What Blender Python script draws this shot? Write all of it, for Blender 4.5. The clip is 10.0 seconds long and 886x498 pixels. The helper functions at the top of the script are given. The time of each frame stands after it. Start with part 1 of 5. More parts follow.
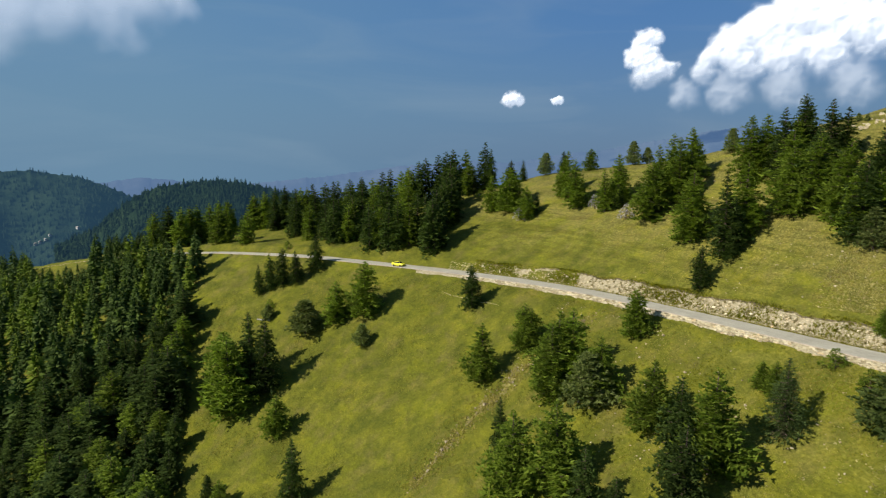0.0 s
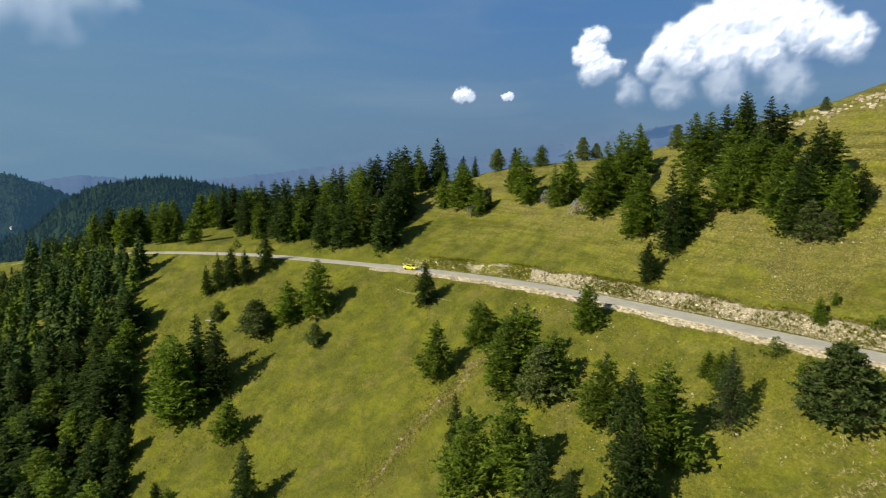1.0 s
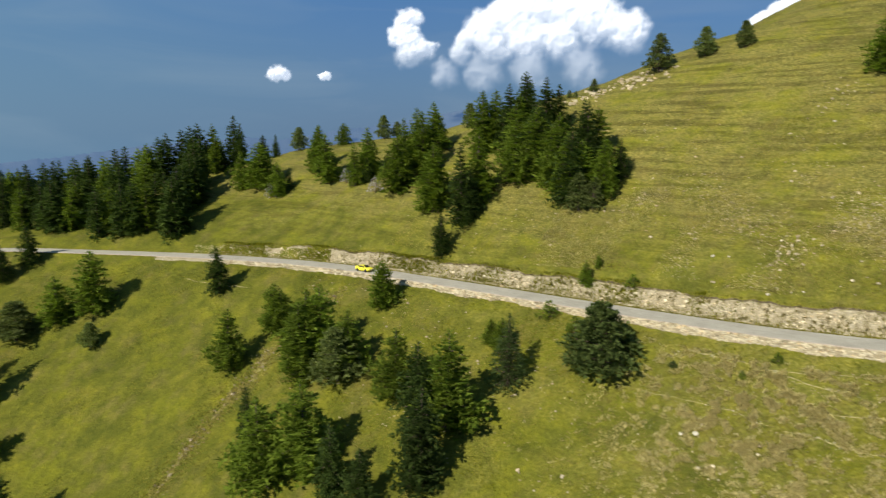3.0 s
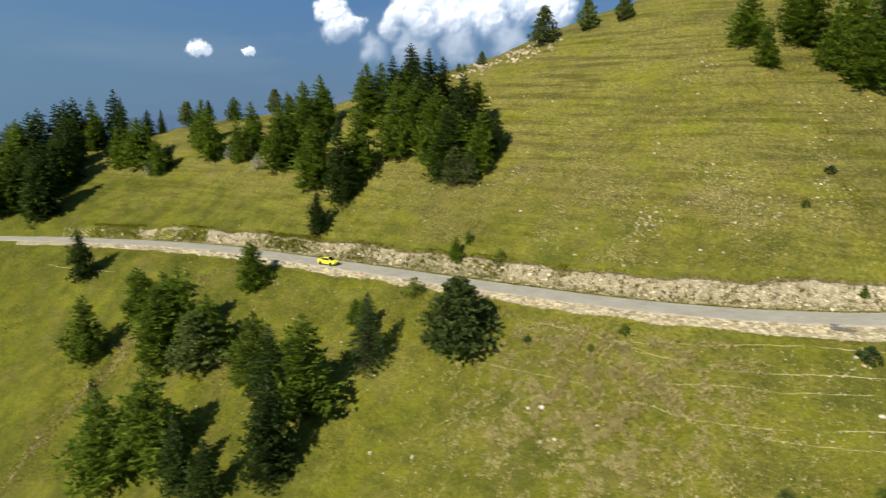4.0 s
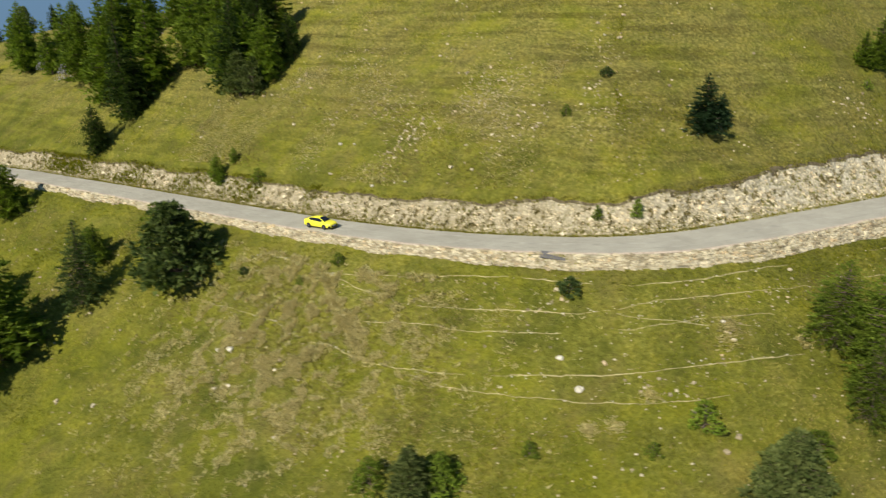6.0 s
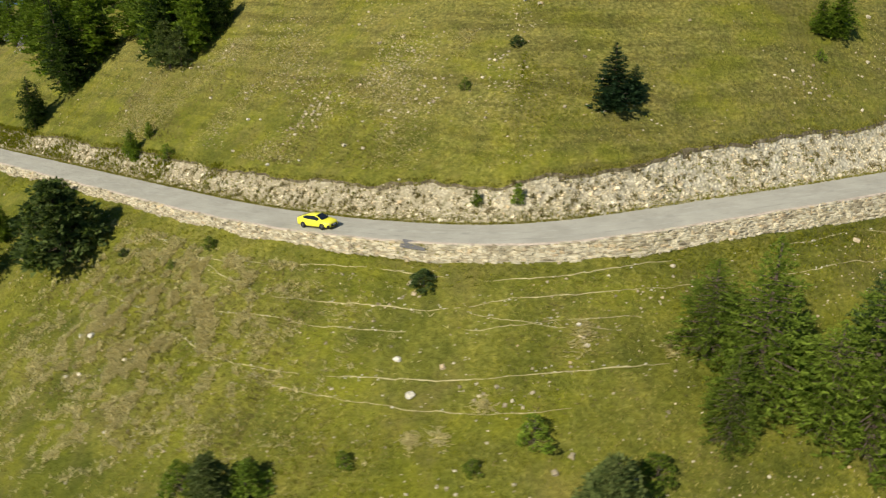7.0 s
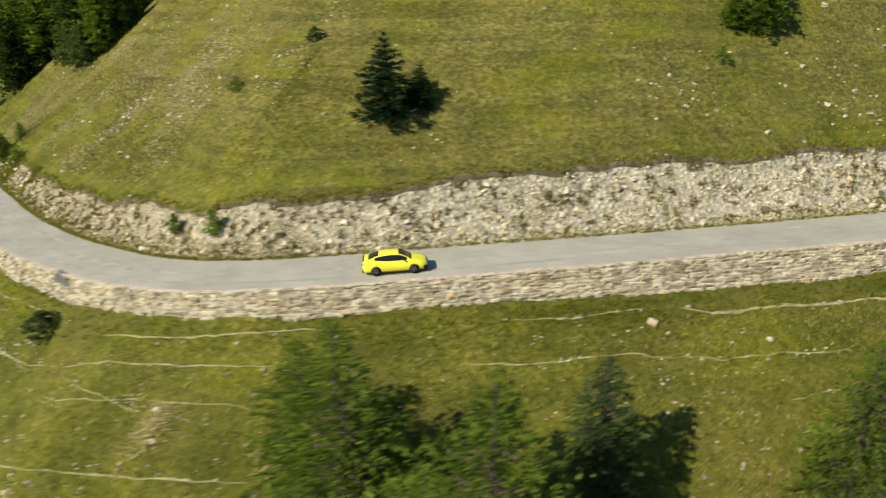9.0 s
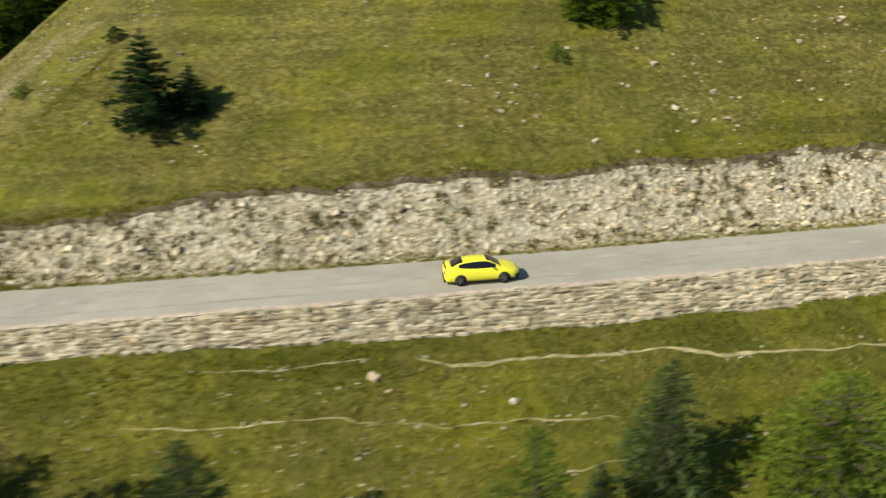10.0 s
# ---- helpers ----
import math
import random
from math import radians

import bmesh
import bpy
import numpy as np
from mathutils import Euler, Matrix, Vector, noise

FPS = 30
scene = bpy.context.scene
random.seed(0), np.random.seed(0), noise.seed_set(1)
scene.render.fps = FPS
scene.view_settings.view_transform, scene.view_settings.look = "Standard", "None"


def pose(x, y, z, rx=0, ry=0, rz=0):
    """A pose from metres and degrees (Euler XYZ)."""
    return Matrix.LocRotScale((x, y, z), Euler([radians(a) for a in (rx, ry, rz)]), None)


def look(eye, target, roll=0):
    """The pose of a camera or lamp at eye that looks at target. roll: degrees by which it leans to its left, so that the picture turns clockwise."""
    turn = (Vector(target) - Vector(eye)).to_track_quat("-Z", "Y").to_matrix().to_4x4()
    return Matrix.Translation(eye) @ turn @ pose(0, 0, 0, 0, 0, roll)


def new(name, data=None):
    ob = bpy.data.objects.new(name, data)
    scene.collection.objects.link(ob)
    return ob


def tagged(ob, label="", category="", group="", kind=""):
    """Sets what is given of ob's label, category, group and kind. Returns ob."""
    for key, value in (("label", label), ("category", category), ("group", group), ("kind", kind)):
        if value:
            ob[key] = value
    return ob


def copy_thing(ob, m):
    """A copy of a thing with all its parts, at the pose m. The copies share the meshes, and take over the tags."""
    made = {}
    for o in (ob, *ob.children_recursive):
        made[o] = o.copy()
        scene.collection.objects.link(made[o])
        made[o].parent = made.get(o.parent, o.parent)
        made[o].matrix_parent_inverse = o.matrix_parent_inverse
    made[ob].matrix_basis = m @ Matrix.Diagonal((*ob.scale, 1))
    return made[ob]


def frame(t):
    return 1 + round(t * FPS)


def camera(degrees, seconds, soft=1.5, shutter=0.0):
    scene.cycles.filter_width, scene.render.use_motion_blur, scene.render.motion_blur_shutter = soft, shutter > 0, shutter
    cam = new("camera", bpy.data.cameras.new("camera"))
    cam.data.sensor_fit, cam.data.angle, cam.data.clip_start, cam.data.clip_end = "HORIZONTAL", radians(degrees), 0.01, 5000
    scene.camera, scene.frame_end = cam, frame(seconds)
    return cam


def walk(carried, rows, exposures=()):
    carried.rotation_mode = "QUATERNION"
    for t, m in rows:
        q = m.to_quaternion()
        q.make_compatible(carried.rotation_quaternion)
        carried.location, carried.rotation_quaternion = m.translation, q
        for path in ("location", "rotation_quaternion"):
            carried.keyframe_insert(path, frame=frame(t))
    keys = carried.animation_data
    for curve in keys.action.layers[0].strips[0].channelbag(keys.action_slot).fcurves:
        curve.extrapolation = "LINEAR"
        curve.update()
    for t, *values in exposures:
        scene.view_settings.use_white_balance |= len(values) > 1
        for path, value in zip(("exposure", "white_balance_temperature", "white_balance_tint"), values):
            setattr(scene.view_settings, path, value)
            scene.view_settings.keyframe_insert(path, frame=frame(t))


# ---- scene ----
cam = camera(70.30, 10.0, soft=1.3, shutter=0.5)
PATH = [
    (0.0, 0.00, 0.00, 25.00, -8.16, -0.60, -0.00),
    (0.5, -0.00, 0.13, 25.16, -8.37, -0.47, -2.14),
    (1.0, 0.02, 0.54, 25.07, -8.49, -0.45, -4.31),
    (1.5, 0.09, 0.98, 24.99, -8.71, -0.49, -7.27),
    (2.0, 1.17, 1.72, 24.62, -9.00, -0.54, -11.37),
    (2.5, 3.46, 1.88, 24.41, -9.33, -0.44, -16.04),
    (4.0, 19.96, 0.06, 23.29, -11.96, -0.32, -26.22),
    (4.5, 28.51, -1.37, 22.48, -13.08, -0.35, -27.71),
    (5.0, 38.27, -3.01, 21.96, -14.79, -0.29, -28.21),
    (5.5, 47.20, -4.40, 21.26, -16.89, -0.21, -28.32),
    (6.0, 56.71, -5.90, 20.87, -19.28, 0.03, -27.85),
    (7.5, 85.86, -9.48, 19.59, -22.10, 0.32, -20.20),
    (8.0, 96.01, -8.95, 18.44, -21.71, 0.20, -15.91),
    (8.5, 105.65, -7.78, 17.64, -20.70, 0.41, -13.54),
    (9.0, 115.94, -6.09, 16.92, -20.28, 0.65, -11.90),
    (9.5, 125.94, -4.28, 15.89, -19.42, 0.99, -10.23),
    (10.0, 136.57, -2.08, 15.23, -19.31, 1.50, -8.94),
]
walk(cam, [(t, pose(x, y, z, 90 + pitch, 0, yaw) @ pose(0, 0, 0, 0, 0, -roll)) for t, x, y, z, pitch, roll, yaw in PATH])

# ---- world, sun ----
SUN_EL, SUN_AZ = 38.0, 246.0          # degrees; azimuth clockwise from +y, where the sun stands
world = bpy.data.worlds.new("sky")
scene.world = world
world.use_nodes = True
wn, wl = world.node_tree.nodes, world.node_tree.links
sky = wn.new("ShaderNodeTexSky")
sky.sky_type, sky.sun_disc = "NISHITA", False
sky.sun_elevation, sky.sun_rotation = radians(SUN_EL), radians(SUN_AZ)
sky.altitude, sky.air_density, sky.dust_density, sky.ozone_density = 1500, 1.3, 0.8, 2.5
# blue air towards the horizon
place = wn.new("ShaderNodeTexCoord")
split = wn.new("ShaderNodeSeparateXYZ")
wl.new(place.outputs["Generated"], split.inputs[0])
fade = wn.new("ShaderNodeValToRGB")
fade.color_ramp.elements[0].position, fade.color_ramp.elements[0].color = 0.0, (0.95, 0.95, 0.95, 1)
fade.color_ramp.elements[1].position, fade.color_ramp.elements[1].color = 0.75, (0.3, 0.3, 0.3, 1)
wl.new(split.outputs[2], fade.inputs[0])
air = wn.new("ShaderNodeValToRGB")
for at, tone in ((0.0, (1.2, 2.3, 3.9)), (0.08, (1.05, 2.3, 4.25)), (0.2, (0.62, 2.05, 4.9)), (0.34, (0.38, 1.85, 5.0))):
    stop = air.color_ramp.elements[0] if at == 0 else air.color_ramp.elements.new(at)
    stop.position, stop.color = at, (*(v / 5 for v in tone), 1)
air.color_ramp.elements.remove(air.color_ramp.elements[-1])
wl.new(split.outputs[2], air.inputs[0])
stretch = wn.new("ShaderNodeMapping")
stretch.inputs["Scale"].default_value = (2.0, 2.0, 11.0)
wl.new(place.outputs["Generated"], stretch.inputs[0])
veil = wn.new("ShaderNodeTexNoise")
veil.inputs["Scale"].default_value, veil.inputs["Detail"].default_value, veil.inputs["Distortion"].default_value = 1.6, 7, 0.6
wl.new(stretch.outputs[0], veil.inputs["Vector"])
thin = wn.new("ShaderNodeValToRGB")
thin.color_ramp.elements[0].position, thin.color_ramp.elements[0].color = 0.48, (0, 0, 0, 1)
thin.color_ramp.elements[1].position, thin.color_ramp.elements[1].color = 0.85, (0.32, 0.32, 0.32, 1)
wl.new(veil.outputs["Fac"], thin.inputs[0])
gain = wn.new("ShaderNodeMix")
gain.data_type, gain.blend_type = "RGBA", "MULTIPLY"
gain.inputs[0].default_value = 1.0
gain.inputs[7].default_value = (5, 5, 5, 1)
wl.new(air.outputs[0], gain.inputs[6])
haze = wn.new("ShaderNodeMix")
haze.data_type = "RGBA"
wl.new(fade.outputs[0], haze.inputs[0])
wl.new(sky.outputs[0], haze.inputs[6])
wl.new(gain.outputs[2], haze.inputs[7])
cirrus = wn.new("ShaderNodeMix")
cirrus.data_type = "RGBA"
wl.new(thin.outputs[0], cirrus.inputs[0])
wl.new(haze.outputs[2], cirrus.inputs[6])
cirrus.inputs[7].default_value = (3.6, 4.6, 5.6, 1)
# paler, greener air towards the sun's side
west = wn.new("ShaderNodeValToRGB")
west.color_ramp.elements[0].position, west.color_ramp.elements[0].color = 0.3, (0.5, 0.5, 0.5, 1)
west.color_ramp.elements[1].position, west.color_ramp.elements[1].color = 0.62, (0, 0, 0, 1)
half = wn.new("ShaderNodeMath")
half.operation = "MULTIPLY_ADD"
half.inputs[1].default_value, half.inputs[2].default_value = 0.5, 0.5
wl.new(split.outputs[0], half.inputs[0])
wl.new(half.outputs[0], west.inputs[0])
pale = wn.new("ShaderNodeMix")
pale.data_type = "RGBA"
wl.new(west.outputs[0], pale.inputs[0])
wl.new(cirrus.outputs[2], pale.inputs[6])
pale.inputs[7].default_value = (2.0, 3.7, 5.1, 1)
wl.new(pale.outputs[2], wn["Background"].inputs[0])
wn["Background"].inputs[1].default_value = 0.066
sun = new("sun", bpy.data.lights.new("sun", "SUN"))
sun.data.energy, sun.data.angle, sun.data.color = 5.0, radians(0.6), (1.0, 0.93, 0.82)
sdir = Vector((math.sin(radians(SUN_AZ)) * math.cos(radians(SUN_EL)), math.cos(radians(SUN_AZ)) * math.cos(radians(SUN_EL)), math.sin(radians(SUN_EL))))
sun.matrix_world = look((0, 0, 300), Vector((0, 0, 300)) - sdir)
scene.view_settings.exposure = 0.37


# ---- material helpers ----
class Mat:
    """A small builder for node materials."""

    def __init__(self, name, rough=0.8, metal=0.0):
        self.m = bpy.data.materials.new(name)
        self.m.use_nodes = True
        self.t = self.m.node_tree
        self.b = self.t.nodes["Principled BSDF"]
        self.b.inputs["Roughness"].default_value = rough
        self.b.inputs["Metallic"].default_value = metal
        self.b.inputs["Specular IOR Level"].default_value = 0.3

    def node(self, kind, **ins):
        n = self.t.nodes.new(kind)
        for k, v in ins.items():
            self.put(n, k.replace("_", " "), v)
        return n

    def put(self, n, key, v):
        s = n.inputs[key]
        if hasattr(v, "is_linked"):
            self.t.links.new(v, s)
        else:
            s.default_value = v

    def pos(self, scale=(1, 1, 1)):
        g = self.node("ShaderNodeNewGeometry")
        m = self.node("ShaderNodeMapping")
        self.t.links.new(g.outputs["Position"], m.inputs["Vector"])
        m.inputs["Scale"].default_value = scale
        return m.outputs[0]

    def noise(self, vec, scale, detail=4.0, rough=0.6):
        n = self.node("ShaderNodeTexNoise", Vector=vec, Scale=scale, Detail=detail, Roughness=rough)
        return n.outputs["Fac"]

    def ramp(self, fac, *stops):
        r = self.node("ShaderNodeValToRGB", Fac=fac)
        el = r.color_ramp.elements
        while len(el) < len(stops):
            el.new(0.5)
        for e, (p, c) in zip(el, stops):
            e.position = p
            e.color = (*c, 1) if hasattr(c, "__len__") else (c, c, c, 1)
        return r.outputs[0]

    def mix(self, fac, a, b, blend="MIX"):
        n = self.t.nodes.new("ShaderNodeMix")
        n.data_type, n.blend_type = "RGBA", blend
        for i, v in ((0, fac), (6, a), (7, b)):
            if hasattr(v, "is_linked"):
                self.t.links.new(v, n.inputs[i])
            elif i:
                n.inputs[i].default_value = (*v, 1)
            else:
                n.inputs[i].default_value = v
        return n.outputs[2]

    def math(self, op, a, b=0.0):
        n = self.t.nodes.new("ShaderNodeMath")
        n.operation = op
        for i, v in ((0, a), (1, b)):
            if hasattr(v, "is_linked"):
                self.t.links.new(v, n.inputs[i])
            else:
                n.inputs[i].default_value = v
        return n.outputs[0]

    def bump(self, h, strength=0.5, dist=0.1):
        n = self.node("ShaderNodeBump", Strength=strength, Distance=dist, Height=h)
        self.t.links.new(n.outputs[0], self.b.inputs["Normal"])

    def colour(self, c):
        self.put(self.b, "Base Color", c if hasattr(c, "is_linked") else (*c, 1))
        return self

    def rand(self):
        return self.node("ShaderNodeObjectInfo").outputs["Random"]

    def island(self):
        return self.node("ShaderNodeNewGeometry").outputs["Random Per Island"]


BEND = (74.0, 63.0, -11.0)           # the steep slope under the bend


def grass_material():
    k = Mat("meadow_grass", 0.9)
    k.b.inputs["Specular IOR Level"].default_value = 0.08
    p = k.pos()
    big = k.noise(p, 0.03, 6, 0.62)
    mid = k.noise(p, 0.16, 7, 0.62)
    fine = k.noise(k.pos((1, 1, 1.6)), 1.9, 9, 0.8)
    green = k.ramp(mid, (0.36, (0.078, 0.088, 0.005)), (0.5, (0.108, 0.114, 0.0075)), (0.64, (0.158, 0.153, 0.013)))
    dry = k.ramp(fine, (0.3, (0.118, 0.114, 0.014)), (0.5, (0.195, 0.182, 0.027)), (0.7, (0.34, 0.305, 0.085)))
    # drier turf higher up
    up = k.node("ShaderNodeMapRange", Value=k.node("ShaderNodeSeparateXYZ", Vector=p).outputs[2])
    for key, v in (("From Min", -12.0), ("From Max", 16.0), ("To Min", -0.07), ("To Max", 0.06)):
        up.inputs[key].default_value = v
    side = k.node("ShaderNodeMapRange", Value=k.node("ShaderNodeSeparateXYZ", Vector=p).outputs[0])
    for key, v in (("From Min", -10.0), ("From Max", 90.0), ("To Min", -0.1), ("To Max", 0.09)):
        side.inputs[key].default_value = v
    # bleached steep ground under the bend
    far = k.node("ShaderNodeVectorMath", Vector=p)
    far.operation = "DISTANCE"
    far.inputs[1].default_value = BEND
    near = k.node("ShaderNodeMapRange", Value=far.outputs["Value"])
    for key, v in (("From Min", 4.0), ("From Max", 26.0), ("To Min", 0.2), ("To Max", 0.0)):
        near.inputs[key].default_value = v
    east = k.node("ShaderNodeMapRange", Value=k.node("ShaderNodeSeparateXYZ", Vector=p).outputs[0])
    for key, v in (("From Min", 100.0), ("From Max", 135.0), ("To Min", 0.0), ("To Max", -0.06)):
        east.inputs[key].default_value = v
    share = k.math("ADD", k.math("ADD", k.math("MULTIPLY", big, 0.6), k.math("MULTIPLY", mid, 0.4)), k.math("ADD", k.math("ADD", near.outputs[0], east.outputs[0]), k.math("ADD", up.outputs[0], side.outputs[0])))
    col = k.mix(k.ramp(share, (0.43, 0.05), (0.66, 0.85)), green, dry)
    # thin brownish turf on the upper slope
    bare = k.node("ShaderNodeMapRange", Value=k.node("ShaderNodeSeparateXYZ", Vector=p).outputs[2])
    for key, v in (("From Min", -9.0), ("From Max", 9.0), ("To Min", -0.35), ("To Max", 0.12)):
        bare.inputs[key].default_value = v
    brown = k.ramp(fine, (0.34, (0.085, 0.075, 0.022)), (0.5, (0.185, 0.16, 0.036)), (0.66, (0.33, 0.285, 0.1)))
    spots = k.noise(p, 0.11, 8, 0.72)
    col = k.mix(k.ramp(k.math("ADD", spots, bare.outputs[0]), (0.44, 0.0), (0.64, 0.85)), col, brown)
    # lush yellow-green swards and thin reddish-brown ones
    sward = k.noise(k.pos((1, 1, 2.2)), 0.085, 5, 0.68)
    col = k.mix(k.ramp(sward, (0.5, 0.0), (0.63, 0.62)), col, (0.185, 0.185, 0.008))
    worn = k.noise(k.pos((1.3, 1.3, 0.6)), 0.13, 6, 0.7)
    col = k.mix(k.ramp(worn, (0.5, 0.0), (0.66, 0.55)), col, (0.175, 0.142, 0.042))
    col = k.mix(1.0, col, (1.06, 1.05, 0.95), "MULTIPLY")
    col = k.mix(0.08, col, (0.19, 0.18, 0.11))
    blotch = k.noise(p, 0.42, 6, 0.66)
    col = k.mix(1.0, col, k.ramp(blotch, (0.36, (0.8, 0.84, 0.82)), (0.5, 1.0), (0.64, (1.14, 1.1, 0.98))), "MULTIPLY")
    # uneven cattle terraces along the contours
    step = k.noise(k.pos((0.1, 0.1, 1.9)), 0.55, 4, 0.55)
    lines = k.ramp(step, (0.41, 0.55), (0.5, 1.0), (0.6, 1.12))
    high = k.node("ShaderNodeMapRange", Value=k.node("ShaderNodeSeparateXYZ", Vector=p).outputs[2])
    for key, v in (("From Min", -6.0), ("From Max", 8.0), ("To Min", 0.2), ("To Max", 1.0)):
        high.inputs[key].default_value = v
    col = k.mix(k.math("MULTIPLY", high.outputs[0], k.ramp(big, (0.35, 0.3), (0.65, 0.85))), col, k.mix(1.0, col, lines, "MULTIPLY"))
    col = k.mix(1.0, col, k.ramp(fine, (0.32, 0.68), (0.5, 1.0), (0.68, 1.28)), "MULTIPLY")
    # tussocks: pale crowns, dark gaps between them
    warp = k.node("ShaderNodeVectorMath", Vector=k.node("ShaderNodeTexNoise", Vector=p, Scale=0.8, Detail=4.0).outputs["Color"])
    warp.operation = "MULTIPLY_ADD"
    warp.inputs[1].default_value = (1.6, 1.6, 1.6)
    k.t.links.new(p, warp.inputs[2])
    clump = k.node("ShaderNodeTexVoronoi", Vector=warp.outputs[0], Scale=1.15, Detail=2.0, Roughness=0.7).outputs["Distance"]
    col = k.mix(1.0, col, k.ramp(clump, (0.12, (1.3, 1.28, 1.2)), (0.5, (1.1, 1.1, 1.05)), (0.9, (0.8, 0.83, 0.8))), "MULTIPLY")
    k.colour(col)
    k.bump(k.math("ADD", k.math("SUBTRACT", fine, k.math("MULTIPLY", clump, 0.5)), k.math("MULTIPLY", step, k.math("MULTIPLY", high.outputs[0], 0.7))), 0.8, 0.3)
    return k.m


def road_material():
    k = Mat("asphalt", 0.9)
    k.b.inputs["Specular IOR Level"].default_value = 0.12
    p = k.pos()
    base = k.ramp(k.noise(p, 0.25, 5), (0.3, (0.32, 0.3, 0.235)), (0.7, (0.42, 0.398, 0.315)))
    grain = k.ramp(k.noise(p, 14, 4), (0.3, 0.8), (0.7, 1.1))
    k.colour(k.mix(1.0, base, grain, "MULTIPLY"))
    k.bump(k.noise(p, 30, 3), 0.3, 0.02)
    return k.m


def stone_material(name, tint=(1, 1, 1)):
    k = Mat(name, 0.9)
    p = k.pos()
    c = k.ramp(k.noise(p, 1.2, 6), (0.25, tuple(0.24 * a for a in tint)), (0.5, tuple(0.42 * a for a in tint)), (0.8, tuple(0.6 * a for a in tint)))
    each = k.ramp(k.math("FRACT", k.math("ADD", k.island(), k.rand())), (0.0, (0.52, 0.46, 0.37)), (0.3, (0.74, 0.68, 0.56)), (0.5, (0.9, 0.86, 0.76)), (0.85, (1.16, 1.1, 1.0)), (1.0, (0.98, 0.8, 0.6)))
    k.colour(k.mix(1.0, c, each, "MULTIPLY"))
    k.bump(k.noise(p, 9, 5), 0.5, 0.05)
    return k.m


def gravel_material():
    k = Mat("scree_earth", 0.95)
    p = k.pos()
    v = k.node("ShaderNodeTexVoronoi", Vector=p, Scale=2.6)
    c = k.mix(k.ramp(k.noise(p, 0.7, 6, 0.7), (0.44, 0.0), (0.66, 1.0)), (0.6, 0.54, 0.38), (0.34, 0.3, 0.165))
    c = k.mix(1.0, c, k.ramp(v.outputs["Distance"], (0.0, 1.2), (0.6, 0.62)), "MULTIPLY")
    # earthier round the bend
    earth = k.node("ShaderNodeMapRange", Value=k.node("ShaderNodeSeparateXYZ", Vector=p).outputs[0])
    for key, v2 in (("From Min", 98.0), ("From Max", 122.0), ("To Min", 0.62), ("To Max", 0.0)):
        earth.inputs[key].default_value = v2
    c = k.mix(k.math("MULTIPLY", earth.outputs[0], k.ramp(k.noise(p, 0.5, 5), (0.3, 0.5), (0.6, 1.0))), c, (0.25, 0.205, 0.11))
    c = k.mix(k.ramp(k.noise(p, 1.7, 5, 0.7), (0.57, 0.0), (0.66, 0.75)), c, (0.13, 0.12, 0.04))
    k.colour(c)
    k.bump(k.math("SUBTRACT", k.noise(p, 3, 6), v.outputs["Distance"]), 0.8, 0.25)
    return k.m


def soil_material():
    k = Mat("turf_soil", 0.95)
    p = k.pos()
    c = k.ramp(k.noise(p, 1.6, 7, 0.7), (0.34, (0.045, 0.036, 0.02)), (0.52, (0.11, 0.088, 0.045)), (0.68, (0.25, 0.21, 0.13)))
    k.colour(c)
    k.bump(k.noise(p, 4, 6), 0.8, 0.2)
    return k.m


def leaf_material(name, dark, light):
    k = Mat(name, 0.75)
    k.b.inputs["Specular IOR Level"].default_value = 0.12
    p = k.pos()
    f = k.math("ADD", k.math("MULTIPLY", k.noise(p, 0.9, 3), 0.6), k.math("MULTIPLY", k.island(), 0.4))
    c = k.ramp(f, (0.3, dark), (0.7, light))
    hue = k.node("ShaderNodeHueSaturation", Color=c)
    hue.inputs["Hue"].default_value = 0.5
    k.t.links.new(k.math("ADD", k.math("MULTIPLY", k.rand(), 0.5), 0.75), hue.inputs["Value"])
    k.colour(hue.outputs[0])
    glow = k.node("ShaderNodeBsdfTranslucent")
    k.t.links.new(k.mix(1.0, hue.outputs[0], (1.6, 1.7, 1.0), "MULTIPLY"), glow.inputs["Color"])
    both = k.t.nodes.new("ShaderNodeMixShader")
    both.inputs[0].default_value = 0.38
    k.t.links.new(k.b.outputs[0], both.inputs[1])
    k.t.links.new(glow.outputs[0], both.inputs[2])
    k.t.links.new(both.outputs[0], k.t.nodes["Material Output"].inputs["Surface"])
    return k.m


def bark_material(name, a, b):
    k = Mat(name, 0.95)
    k.colour(k.ramp(k.noise(k.pos((3, 3, 0.7)), 4, 5), (0.3, a), (0.7, b)))
    return k.m


def plain(name, c, rough=0.5, metal=0.0, var=0.12, scale=6.0):
    k = Mat(name, rough, metal)
    f = k.noise(k.pos(), scale, 4)
    k.colour(k.ramp(f, (0.3, tuple(v * (1 - var) for v in c)), (0.7, tuple(v * (1 + var) for v in c))))
    return k.m


GRASS, ROAD, SCREE, SOIL = grass_material(), road_material(), gravel_material(), soil_material()
STONE, WALLSTONE = stone_material("limestone_rubble", (1.42, 1.3, 0.95)), stone_material("dry_wall_stone", (1.13, 1.05, 0.78))
BOULDER = plain("white_limestone", (0.52, 0.475, 0.36), 0.9, 0, 0.25, 3.0)
SPRUCE = leaf_material("spruce_needles", (0.024, 0.044, 0.009), (0.08, 0.118, 0.024))
BLUE = leaf_material("blue_green_needles", (0.014, 0.034, 0.013), (0.058, 0.1, 0.04))
YOUNG = leaf_material("young_spruce_needles", (0.04, 0.068, 0.018), (0.12, 0.165, 0.048))
LARCH = leaf_material("larch_needles", (0.068, 0.108, 0.01), (0.195, 0.255, 0.03))
